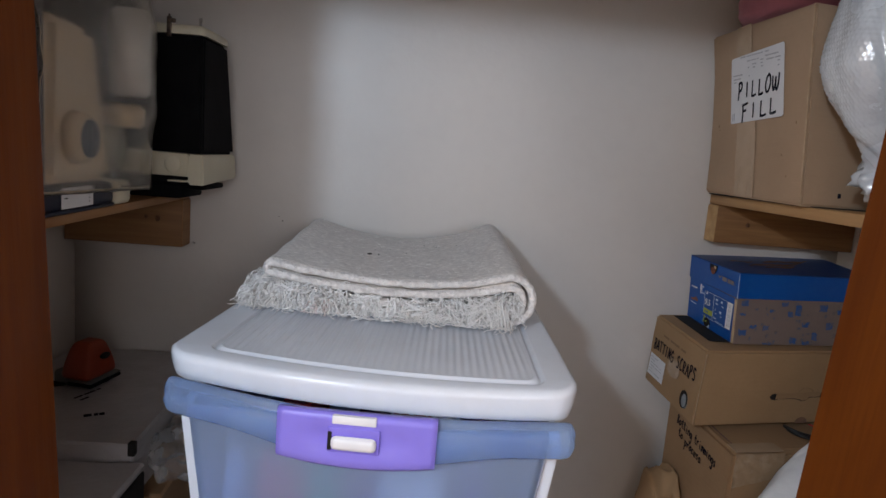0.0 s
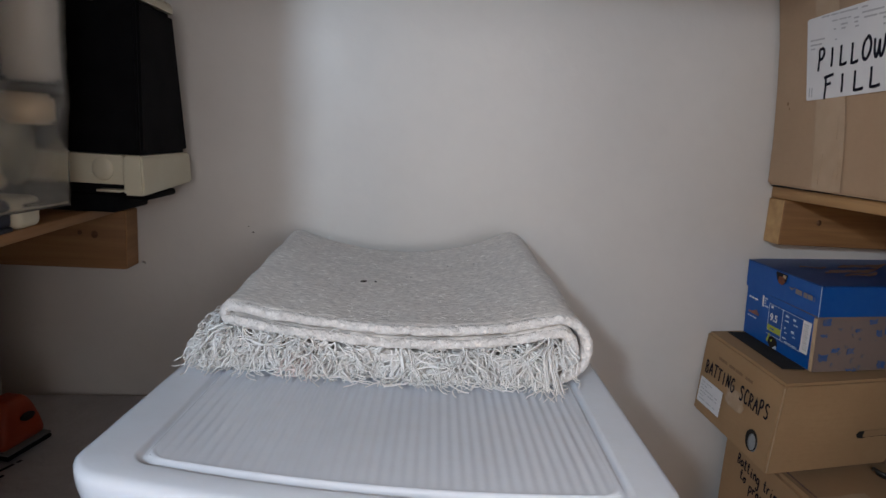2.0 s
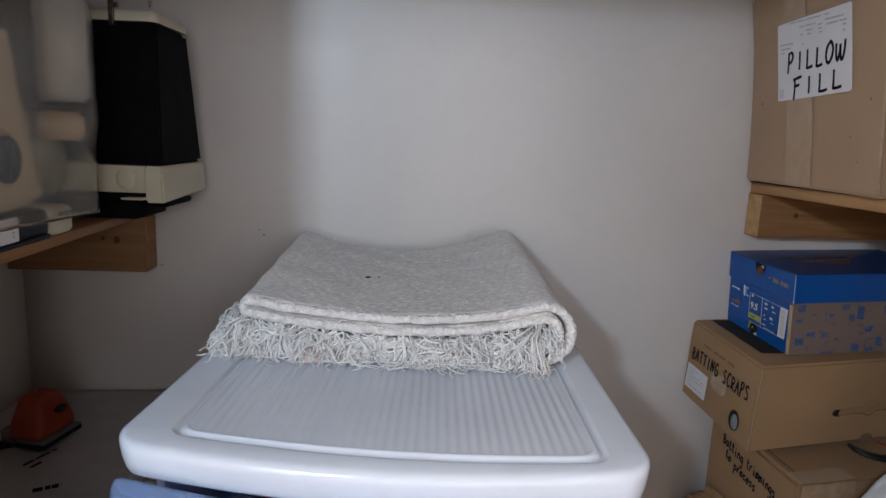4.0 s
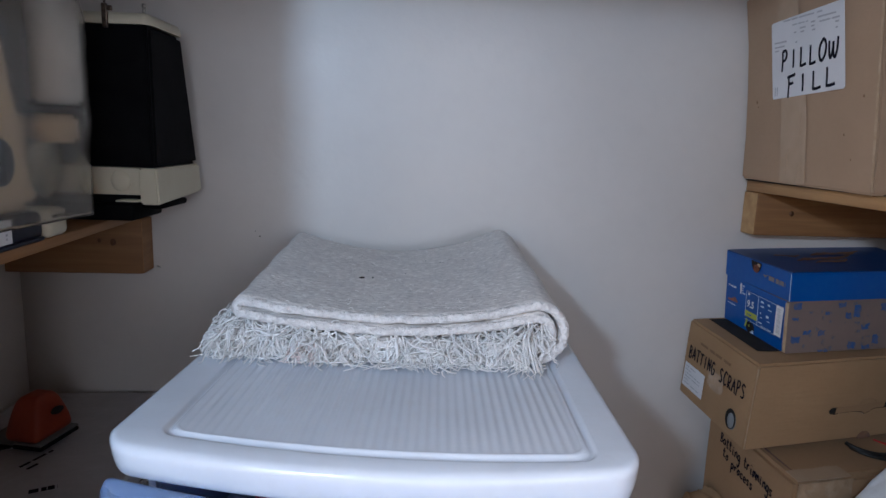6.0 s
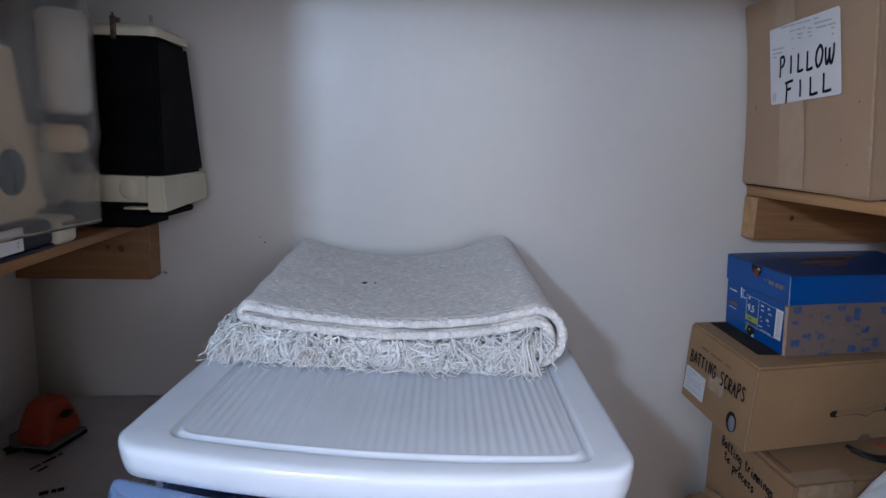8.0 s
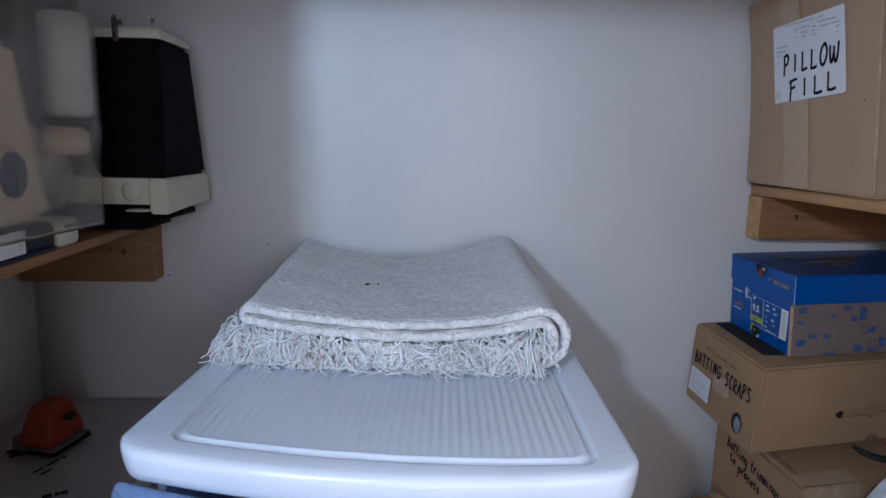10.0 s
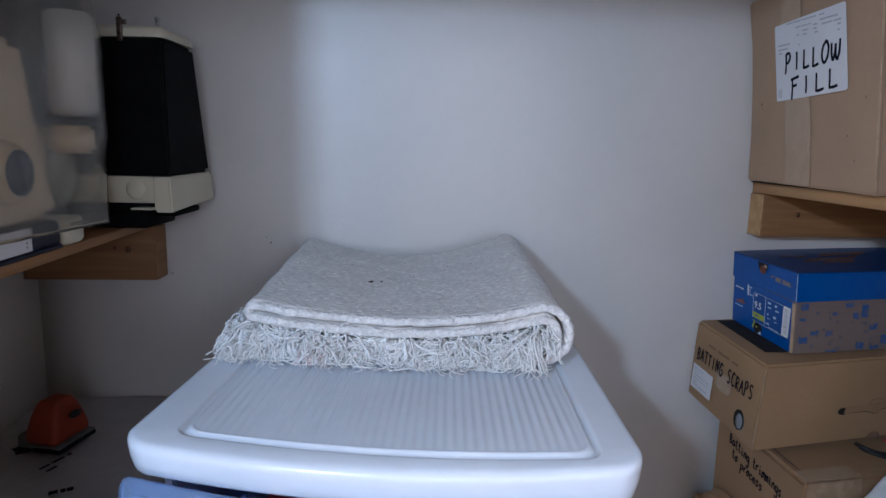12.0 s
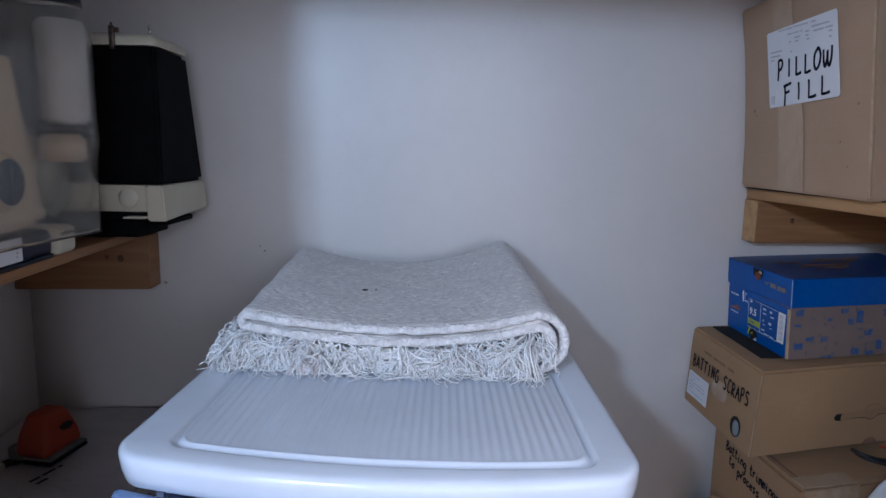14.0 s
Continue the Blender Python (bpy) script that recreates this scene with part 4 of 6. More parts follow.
        fall, curl = rnd.uniform(0.05, 0.18), rnd.uniform(0.5, 1.4)
        for k in range(count):
            loose = rnd.random() < stray
            spread = Vector((rnd.gauss(0, 1), rnd.gauss(0, 0.7), rnd.gauss(0, 0.7))) * (0.50 if loose else 0.22)
            strand((x + rnd.gauss(0, 0.0030), y + rnd.uniform(-0.002, 0.002), max(0.003, z + rnd.gauss(0, 0.0026))), way + spread, length * rnd.uniform(0.7, 1.12),
                   rnd.uniform(0.0007, 0.0011), fall, 1.2 if loose else curl, None if loose else bend)

    knots = [RUG_X0 - 0.012 + (RUG_X1 - RUG_X0 - 0.012) * (k + rnd.uniform(-0.3, 0.3)) / 37 for k in range(38)]
    for x in knots:
        top = max(0.014, rug_top(max(min(x, RUG_X1 - 0.03), RUG_X0), RUG_Y0) - 0.0195)
        if x < RUG_X0:
            top = 0.024
        for layer in range(4):
            lean = rnd.gauss(0.1, 0.75)
            if x > RUG_X1 - 0.05:
                lean = rnd.uniform(-0.8, 0.3)
            if x < RUG_X0 + 0.012:
                lean = rnd.uniform(-0.25, 0.3)
            lock(x + rnd.gauss(0, 0.002), top * (1.0 - 0.27 * layer * rnd.uniform(0.8, 1.1)), rnd.uniform(0.042, 0.066) - 0.006 * layer, lean, rnd.randint(6, 9), 0.38)
    for i in range(560):                                  # the bunch spilling out on the left
        y = RUG_Y0 + 0.04 + rnd.uniform(-0.03, 0.06)
        strand((RUG_X0 - 0.016 + rnd.uniform(-0.004, 0.03), y, rnd.uniform(0.006, 0.036)), (-0.7 + rnd.uniform(-0.3, 0.5), -0.7 + rnd.uniform(-0.5, 0.4), rnd.uniform(-0.6, 0.0)),
               rnd.uniform(0.014, 0.034), rnd.uniform(0.0006, 0.0010), 0.17, 1.3)
    for i in range(200):                                  # matted short ends behind them
        x = rnd.uniform(RUG_X0 - 0.014, RUG_X1 - 0.022)
        top = max(0.012, rug_top(max(min(x, RUG_X1 - 0.03), RUG_X0), RUG_Y0) - 0.017)
        strand((x, RUG_Y0 - 0.10 * (x + 0.02) + rnd.uniform(-0.004, 0.012), rnd.uniform(0.003, top)), (rnd.uniform(-1, 1), rnd.uniform(-1.0, -0.1), rnd.uniform(-0.8, 0.1)),
               rnd.uniform(0.012, 0.028), rnd.uniform(0.0005, 0.0008), 0.05, 1.6)
    for i in range(16):                                   # long single ends at the round fold
        strand((RUG_X1 - 0.034 + rnd.uniform(-0.012, 0.014), RUG_Y0 - 0.016, rnd.uniform(0.010, 0.034)), (rnd.uniform(-0.35, 0.12), rnd.uniform(-1.0, -0.6), rnd.uniform(-0.6, -0.1)),
               rnd.uniform(0.038, 0.056), rnd.uniform(0.0006, 0.0010), 0.10, 0.7)
    for i in range(26):                                   # loose curls flying off the other end
        strand((RUG_X0 - 0.022 + rnd.uniform(-0.004, 0.012), RUG_Y0 + rnd.uniform(0.0, 0.05), rnd.uniform(0.006, 0.026)), (-1.0, rnd.uniform(-0.6, 0.5), rnd.uniform(-0.2, 0.3)),
               rnd.uniform(0.010, 0.022), rnd.uniform(0.0004, 0.0007), 0.08, 2.2)
    me = bpy.data.meshes.new("fringe")
    me.from_pydata([tuple(v) for v in verts], [], faces)
    me.materials.append(M_FRINGE)
    for f in me.polygons:
        f.use_smooth = True
    fr = new("fringe", me)
    fr.parent = rug
    fr["label"] = "off-white cotton fringe"
    fr["kind"] = "stuff"
    verts, faces = [], []
    for i in range(18):                                   # a pinkish tuft among the cotton
        strand((-0.118 + rnd.gauss(0, 0.006), RUG_Y0 - 0.002, rnd.uniform(0.006, 0.020)), (rnd.uniform(-0.8, 0.8), -0.8, rnd.uniform(-0.5, 0.1)), rnd.uniform(0.018, 0.034), 0.0009, 0.12, 1.4)
    me = bpy.data.meshes.new("pink_thread")
    me.from_pydata([tuple(v) for v in verts], [], faces)
    me.materials.append(M_PINKTHREAD)
    pt = new("pink_thread", me)
    pt.parent = rug
    pt["kind"] = "stuff"
    pt["label"] = "pale pink thread in the fringe"
    # loose fibres standing off the weave
    verts, faces = [], []
    for i in range(260):
        x, y = rnd.uniform(RUG_X0 + 0.02, RUG_X1 - 0.03), RUG_Y0 + 0.3 * rnd.random() ** 1.6
        strand((x, y - 0.10 * (x + 0.02), rug_top(x, y) + 0.0040), (rnd.uniform(-1, 1), rnd.uniform(-0.6, 0.6), rnd.uniform(0.0, 0.35)), rnd.uniform(0.003, 0.008), 0.00022, 0.10)
    for i in range(160):
        x = rnd.uniform(RUG_X0, RUG_X1 - 0.02)
        strand((x, RUG_Y0 - 0.10 * (x + 0.02) - 0.003, rug_top(x, RUG_Y0) + rnd.choice((0.002, -0.010))), (rnd.uniform(-1, 1), -0.5, rnd.uniform(-0.3, 0.8)), rnd.uniform(0.003, 0.007), 0.00022, 0.05)
    me = bpy.data.meshes.new("fuzz")
    me.from_pydata([tuple(v) for v in verts], [], faces)
    me.materials.append(M_FRINGE)
    fz = new("fuzz", me)
    fz.parent = rug
    fz["kind"] = "stuff"
    # crumbs lying on the cloth
    for cx, cy, r, l in ((-0.069, 0.757, 0.0018, 2.4), (-0.056, 0.760, 0.0012, 1.4), (-0.016, 0.785, 0.0007, 1.5), (0.030, 0.825, 0.0008, 1.6), (0.06, 0.815, 0.0006, 1.4), (-0.04, 0.80, 0.0005, 1.5), (0.012, 0.842, 0.0006, 1.6), (-0.021, 0.786, 0.0006, 1.3), (0.034, 0.822, 0.0006, 1.2), (-0.062, 0.79, 0.0005, 1.3)):
        bm = bmesh.new()
        bmesh.ops.create_icosphere(bm, subdivisions=1, radius=r, matrix=Matrix.Translation((cx, cy, LID_Z + rug_top(cx, cy + 0.1 * (cx + 0.02)) + 0.0066)) @ pose(0, 0, 0, 0, 0, 24) @ Matrix.Diagonal((l, 1, 0.7, 1)))
        tagged(part("crumb", bm, M_SPECK), "tiny dark crumb lying on the rug", "crumb", "crumbs on the rug")
    return rug


folded_rug()


# ---- boxes on the right ----
def carton(name, fl, bl, fl_top, bl_top, along, mat, label, wobble=0.0012, bevel=0.0035):
    """A cardboard box from the corners of its end, front and back, below and above, and the way along its length."""
    e = thing(name, pose(0, 0, 0), label, "cardboard box")
    low = [V(*fl), V(*fl) + V(*along), V(*bl) + V(*along), V(*bl)]
    up = [V(*fl_top), V(*fl_top) + V(*along), V(*bl_top) + V(*along), V(*bl_top)]
    body = part("body", hexa(low + up, bevel, 3, wobble), mat, e)
    return e, body


def face(o, along, up):
    """Corner and directions of a box's face: o its lower corner, along and up the two neighbouring corners."""
    return V(*o), (V(*along) - V(*o)).normalized(), (V(*up) - V(*o)).normalized()


def pillow_box():
    fl, bl, fl_top, bl_top, along = (0.523, 0.705, 1.1045), (0.528, 0.992, 1.1065), (0.4985, 0.705, 1.3745), (0.503, 0.994, 1.3800), (0.258, 0.045, 0)
    e, body = carton("cardboard_box", fl, bl, fl_top, bl_top, along, M_CARD, "large brown cardboard box with a white handwritten label on a shelf", 0.0014)
    for v in body.data.vertices:                         # the far edge bows in between its corners
        up = (v.co.z - 1.105) / 0.272
        if v.co.x < 0.56 and v.co.y > 0.90:
            v.co.x += 0.0060 * (1 - (2 * up - 1) ** 2) * (v.co.y - 0.90) / 0.09
    # near-black sheet stands in for shade between box and board
    part("gap", block(0.532, 0.760, 0.712, 0.985, 1.1036, 1.1052), M_HOLE, e, "dark sheet for the shade under the bottom flaps")
    o, ux, uz = face(bl, fl, bl_top)
    n = ux.cross(uz)
    part("tape", patch(o, ux, uz, [(0.108, 0.002), (0.136, 0.001), (0.150, 0.002), (0.164, 0.003), (0.1635, 0.060), (0.1625, 0.095), (0.160, 0.115), (0.140, 0.200), (0.131, 0.274),
                                  (0.088, 0.273), (0.092, 0.215), (0.105, 0.130), (0.1065, 0.060)], 0.0022, 0.0003), M_TAPE, e, "crinkled clear packing tape strip")
    for k, (a0, b0, a1, b1) in enumerate(((0.133, 0.236, 0.131, 0.272), (0.127, 0.234, 0.1285, 0.268), (0.150, 0.070, 0.152, 0.098), (0.120, 0.010, 0.126, 0.050), (0.143, 0.004, 0.150, 0.030), (0.157, 0.020, 0.1555, 0.062))):
        part("tape_crease", tube([o + (a0 + (a1 - a0) * q / 5 + 0.0008 * math.sin(2.1 * q + k)) * ux + (b0 + (b1 - b0) * q / 5) * uz + 0.0021 * n for q in range(6)], 0.0005, 5), M_TAPE, e)
    lab = part("label", patch(o, ux, uz, [(0.087, 0.1195), (0.160, 0.1225), (0.231, 0.1255), (0.2345, 0.1280), (0.230, 0.180), (0.2255, 0.2290), (0.2225, 0.2312), (0.150, 0.2285), (0.079, 0.2255), (0.0765, 0.2230), (0.081, 0.170), (0.0850, 0.1215)], 0.0028, 0.0005), M_PAPER, e, "white paper label with black marker letters")
    write("PILLOW", lab, ux * 0.104 + uz * 0.1585, o + 0.0014 * n, ux, uz, 0.118, 0.025, 0.0020, slope=0.07)
    write("FILL", lab, ux * 0.117 + uz * 0.1265, o + 0.0014 * n, ux, uz, 0.106, 0.024, 0.0020, slope=0.06)
    top = o + 0.0018 * n
    part("print", bars(1, top, ux, uz, 0.105, 0.186, 0.2225, 0.2260, 4, 0.55), M_GREYINK, lab)
    part("print", bars(1, top, ux, uz, 0.126, 0.160, 0.2150, 0.2180, 5, 0.55), M_GREYINK, lab)
    for k, (a, b, w) in enumerate(((0.086, 0.196, 0.028), (0.087, 0.190, 0.022), (0.088, 0.185, 0.008), (0.130, 0.205, 0.004), (0.142, 0.209, 0.012), (0.144, 0.204, 0.007), (0.165, 0.213, 0.008), (0.166, 0.208, 0.006), (0.178, 0.217, 0.034), (0.182, 0.211, 0.020), (0.168, 0.203, 0.006), (0.205, 0.211, 0.014), (0.212, 0.206, 0.006), (0.213, 0.199, 0.004), (0.134, 0.192, 0.003))):
        part("print", patch(top, ux, uz, rect(a, a + w, b, b + 0.0020), 0.0015), M_GREYINK, lab)
    for k in range(2):
        part("print", patch(top, ux, uz, rect(0.090 + 0.005 * k, 0.0918 + 0.005 * k, 0.124, 0.136), 0.0015), M_GREYINK, lab)
    edge = (V(*fl) - V(*bl)).length - 0.0025
    part("worn_edge", patch(o, ux, uz, rough_rect(edge + 0.0006, edge + 0.0030, 0.004, 0.270, 0.0007, 17), 0.0012, 0.001), M_WORN, e, "pale worn corner")
    for k, (a, b, r) in enumerate(((0.044, 0.117, 0.0018), (0.0475, 0.110, 0.0010), (0.236, 0.070, 0.0010), (0.266, 0.115, 0.0012), (0.250, 0.040, 0.0009))):
        part("stain", patch(o, ux, uz, [(a + r * math.cos(q) * (1 + 0.2 * math.sin(3 * q + k)), b + 1.5 * r * math.sin(q)) for q in [0.7 * i for i in range(9)]], 0.0022, 0.0004), M_BROWNINK, e)
    # the print on the side that faces the door
    fo, fx, fz = face(fl, V(*fl) + V(*along), fl_top)
    part("print", bars(1, fo, fx, fz, 0.060, 0.090, 0.012, 0.024, 8), M_INK, e)


def shoe_box():
    a, d, along = V(0.536, 0.838, 0.8640), V(0.530, 0.994, 0.8715), V(0.258, 0.037, 0)
    a_top, d_top = V(0.5305, 0.838, 0.9840), V(0.5245, 0.994, 0.9870)
    e = thing("shoe_box", pose(0, 0, 0), "blue shoe box with scuffed lid and kraft sides on a carton", "shoe box")
    b, c, b_top, c_top = a + along, d + along, a_top + along, d_top + along + V(0, 0, 0.012)
    body = part("body", hexa([a, b, c, d] + [k.lerp(q, 0.94) for k, q in ((a, a_top), (b, b_top), (c, c_top), (d, d_top))], 0.001, 2, 0.0006), M_KRAFT, e, "kraft box sides with blue blotches")
    g = 0.003
    n1, n2 = -along.normalized(), (a - d).normalized()
    grow = [g * (n1 + n2), g * (n2 - n1), g * (-n1 - n2), g * (n1 - n2)]
    q = [k + w for k, w in zip((a_top, b_top, c_top, d_top), grow)]
    low = [k.lerp(t, 0.650) + w for k, t, w in zip((a, b, c, d), (a_top, b_top, c_top, d_top), grow)]
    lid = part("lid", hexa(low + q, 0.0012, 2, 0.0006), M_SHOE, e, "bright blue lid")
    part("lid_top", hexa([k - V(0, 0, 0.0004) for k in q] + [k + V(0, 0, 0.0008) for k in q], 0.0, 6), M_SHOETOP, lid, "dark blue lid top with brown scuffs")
    o, ux, uz = face(d, a, d_top)
    n = ux.cross(uz)
    part("lid_edge", patch(low[0] - 0.0030 * ux, ux, uz, rect(0.0022, 0.0030, 0.0, 0.041), 0.0008, 0.0004), M_LTBLUE, lid, "pale worn lid corner")
    part("board_edge", patch(o, ux, uz, rect(0.1505, 0.1555, 0.001, 0.0745), 0.0022, 0.0016), M_WORN, e, "bare kraft edge of the end panel")
    part("end_panel", patch(o, ux, uz, rect(0.001, 0.1505, 0.001, 0.0760), 0.0018, 0.0014), M_SHOE, e, "blue end panel with size label")
    f = o + 0.0014 * n
    on_lid = o + 0.0034 * n
    part("notch", patch(on_lid, ux, uz, [(0.0795 + 0.0120 * math.cos(t), 0.1165 - 0.0160 * math.sin(t)) for t in [math.pi * i / 12 for i in range(13)]][::-1], 0.0012, 0.001), M_HOLE, e, "dark torn finger notch")
    part("torn_card", patch(on_lid + 0.001 * n, ux, uz, [(0.0815 + 0.0075 * math.cos(t), 0.1065 - 0.0065 * math.sin(t)) for t in [2 * math.pi * i / 9 + 0.3 * math.sin(3 * i) for i in range(9)]][::-1], 0.0012, 0.0006), M_TORN, e, "torn brown card edge")
    part("torn_card", patch(on_lid + 0.001 * n, ux, uz, [(0.0830, 0.1125), (0.0900, 0.1105), (0.0905, 0.1145), (0.0850, 0.1155)], 0.0012, 0.0006), M_WORN, e, "pale torn paper")
    part("mark", bars(1, on_lid, ux, uz, 0.1120, 0.1500, 0.0965, 0.1040, 6, 0.9), M_MARK, e, "small greyish brown print")
    part("mark", patch(on_lid, ux, uz, [(0.0985, 0.1025), (0.1030, 0.0985), (0.1110, 0.1045), (0.1035, 0.1020)], 0.0014, 0.0006), M_MARK, e, "small printed tick mark")
    tag = part("size_label", patch(f, ux, uz, rect(0.0575, 0.1490, 0.0150, 0.0665), 0.0012, 0.0004), M_SHOETAG, e, "blue printed size label")
    f2 = f + 0.0007 * n
    part("label_print", bars(1, f2, ux, uz, 0.0100, 0.0360, 0.0590, 0.0640, 1, 0.5), M_PAPER, tag)
    part("label_print", patch(f2, ux, uz, [(0.0110, 0.0395), (0.0200, 0.0410), (0.0300, 0.0460), (0.0370, 0.0405), (0.0360, 0.0375), (0.0120, 0.0370)], 0.0016), M_ORANGEINK, tag)
    part("label_print", bars(1, f2, ux, uz, 0.0105, 0.0320, 0.0310, 0.0335, 14, 0.7), M_LTBLUE, tag)
    part("label_print", patch(f2, ux, uz, [(0.0430, 0.0560), (0.0455, 0.0550), (0.0455, 0.0720), (0.0430, 0.0735), (0.0415, 0.0690)], 0.0016), M_PAPER, tag)
    part("label_print", bars(4, f2, ux, uz, 0.0475, 0.0570, 0.0560, 0.0715, 7, 0.55), M_LTBLUE, tag)
    part("label_print", bars(1, f2, ux, uz, 0.0640, 0.0860, 0.0595, 0.0640, 8, 0.8), M_PAPER, tag)
    for r in (rect(0.0590, 0.0596, 0.0240, 0.0640), rect(0.0900, 0.0907, 0.0200, 0.0650), rect(0.0590, 0.1330, 0.0650, 0.0656), rect(0.0590, 0.1330, 0.0196, 0.0202)):
        part("label_line", patch(f2, ux, uz, r, 0.0016), M_LTBLUE, tag)
    for k, (x0, x1, z0, z1, rows) in enumerate(((0.0965, 0.1030, 0.0560, 0.0620, 1), (0.0965, 0.1040, 0.0500, 0.0540, 1), (0.1130, 0.1260, 0.0555, 0.0620, 1), (0.1150, 0.1230, 0.0500, 0.0535, 1),
                                                (0.0965, 0.1030, 0.0380, 0.0440, 1), (0.0970, 0.1020, 0.0335, 0.0360, 1), (0.1110, 0.1290, 0.0370, 0.0440, 1), (0.1140, 0.1200, 0.0330, 0.0350, 1))):
        part("label_print", bars(rows, f2, ux, uz, x0, x1, z0, z1, 20 + k, 0.5), M_LTBLUE, tag)
    part("label_print", bars(1, f2, ux, uz, 0.0940, 0.1290, 0.0245, 0.0280, 41, 0.5), M_LTBLUE, tag)
    part("label_print", bars(1, f2, ux, uz, 0.1000, 0.1250, 0.0210, 0.0225, 42, 0.8), M_LTBLUE, tag)
    printed("size_number", "9.5", 0.0150, o + 0.0640 * ux + 0.0420 * uz, ux, uz, M_PAPER, tag, bold=0.0003, off=0.0046)
    part("yellow_strip", patch(f2, ux, uz, rect(0.0595, 0.0890, 0.0255, 0.0345), 0.0016), M_YELLOW, tag, "yellow-green strip")
    part("yellow_print", bars(1, f2 + 0.0004 * n, ux, uz, 0.0660, 0.0820, 0.0285, 0.0310, 3, 0.8), M_SHOETAG, tag)
    bc = part("barcode", patch(f2, ux, uz, [(0.1315, 0.0205), (0.1465, 0.0205), (0.1495, 0.0660), (0.1335, 0.0660)], 0.0016), M_PAPER, tag, "white barcode sticker")
    rnd = random.Random(9)
    part("bars", join(*[patch(f2, ux, uz, rect(0.1365, 0.1450, 0.0255 + k * 0.0029, 0.0255 + k * 0.0029 + rnd.uniform(0.0006, 0.0018)), 0.0022) for k in range(13)]), M_GREYINK, bc)
    hole = part("air_hole", patch(f2, ux, uz, [(0.0745 + 0.0105 * math.cos(t), 0.0105 + 0.0090 * math.sin(t)) for t in [2 * math.pi * i / 14 for i in range(14)]], 0.0018), M_HOLE, e, "dark torn hole")
    part("paper_scrap", patch(f2, ux, uz, [(0.0610, 0.0095), (0.0640, 0.0085), (0.0690, 0.0215), (0.0660, 0.0225)], 0.0026), M_YELLOW, hole)
    part("paper_scrap", patch(f2, ux, uz, [(0.0760, 0.0030), (0.0850, 0.0035), (0.0835, 0.0090), (0.0800, 0.0060)], 0.0026), M_LTBLUE, hole)
    part("paper_scrap", patch(f2, ux, uz, [(0.0700, 0.0125), (0.0735, 0.0110), (0.0740, 0.0150)], 0.0026), M_YELLOW, hole)
    # blue ink left on the kraft side where the print was torn off
    fx = along.normalized()
    fz = (a_top - a).normalized()
    rnd = random.Random(21)
    spots = [(0.006, 0.066, 0.016, 0.011), (0.006, 0.050, 0.012, 0.005), (0.006, 0.016, 0.018, 0.012), (0.026, 0.028, 0.016, 0.007), (0.052, 0.026, 0.014, 0.009), (0.055, 0.000, 0.020, 0.006), (0.062, 0.056, 0.010, 0.006),
             (0.084, 0.068, 0.016, 0.008), (0.098, 0.050, 0.012, 0.010), (0.112, 0.052, 0.014, 0.022), (0.106, 0.004, 0.016, 0.012), (0.128, 0.032, 0.016, 0.011), (0.132, 0.002, 0.018, 0.007), (0.150, 0.010, 0.012, 0.016),
             (0.160, 0.060, 0.018, 0.014), (0.176, 0.030, 0.016, 0.014), (0.196, 0.056, 0.014, 0.010), (0.206, 0.010, 0.018, 0.012), (0.226, 0.040, 0.014, 0.018)]
    spots += [(rnd.uniform(0.02, 0.24), rnd.uniform(0.0, 0.072), rnd.uniform(0.002, 0.007), rnd.uniform(0.002, 0.009)) for i in range(34)]
    for i, (x, z, w, h) in enumerate(spots):
        w, h = w * 0.8, h * 0.8
        turn = [(0.5 + (0.30 + 0.24 * rnd.random()) * math.cos(k * 0.6283) * 1.05, 0.5 + (0.30 + 0.24 * rnd.random()) * math.sin(k * 0.6283) * 1.05) for k in range(10)]
        if i < 19 or i % 2:
            outline = rough_rect(x, x + w, z, min(z + h, 0.0745), 0.0014, i)
        else:
            outline = [(x + u * w, min(z + v * h, 0.0745)) for u, v in turn]
        part("blotch", patch(a, fx, fz, outline, 0.0016 + 0.00001 * i, 0.0008), M_BLOTCH if i < 19 else M_FAINT, body)
    # brown scuffs on the lid
    def on_top(u, v):
        return q[0].lerp(q[1], u).lerp(q[3].lerp(q[2], u), v) + V(0, 0, 0.0016)
    sc = []
    for u0, u1, v0, v1, w in ((0.22, 0.66, 0.40, 0.52, 0.07), (0.30, 0.58, 0.30, 0.40, 0.05), (0.40, 0.80, 0.58, 0.66, 0.06), (0.16, 0.34, 0.62, 0.60, 0.04)):
        strip, rails = bmesh.new(), []
        for k in range(17):
            t = k / 16
            u, v, half = u0 + (u1 - u0) * t, v0 + (v1 - v0) * t + 0.03 * math.sin(7 * t), w * math.sin(math.pi * t) ** 0.5 * rnd.uniform(0.35, 1.0) + 0.002
            rails.append([strip.verts.new(on_top(u, v - half)), strip.verts.new(on_top(u, v + half))])
        for r0, r1 in zip(rails, rails[1:]):
            strip.faces.new((r0[0], r1[0], r1[1], r0[1]))
        sc.append(strip)
    part("scuff", join(*sc), M_SCUFF, lid, "worn brown scuffs")


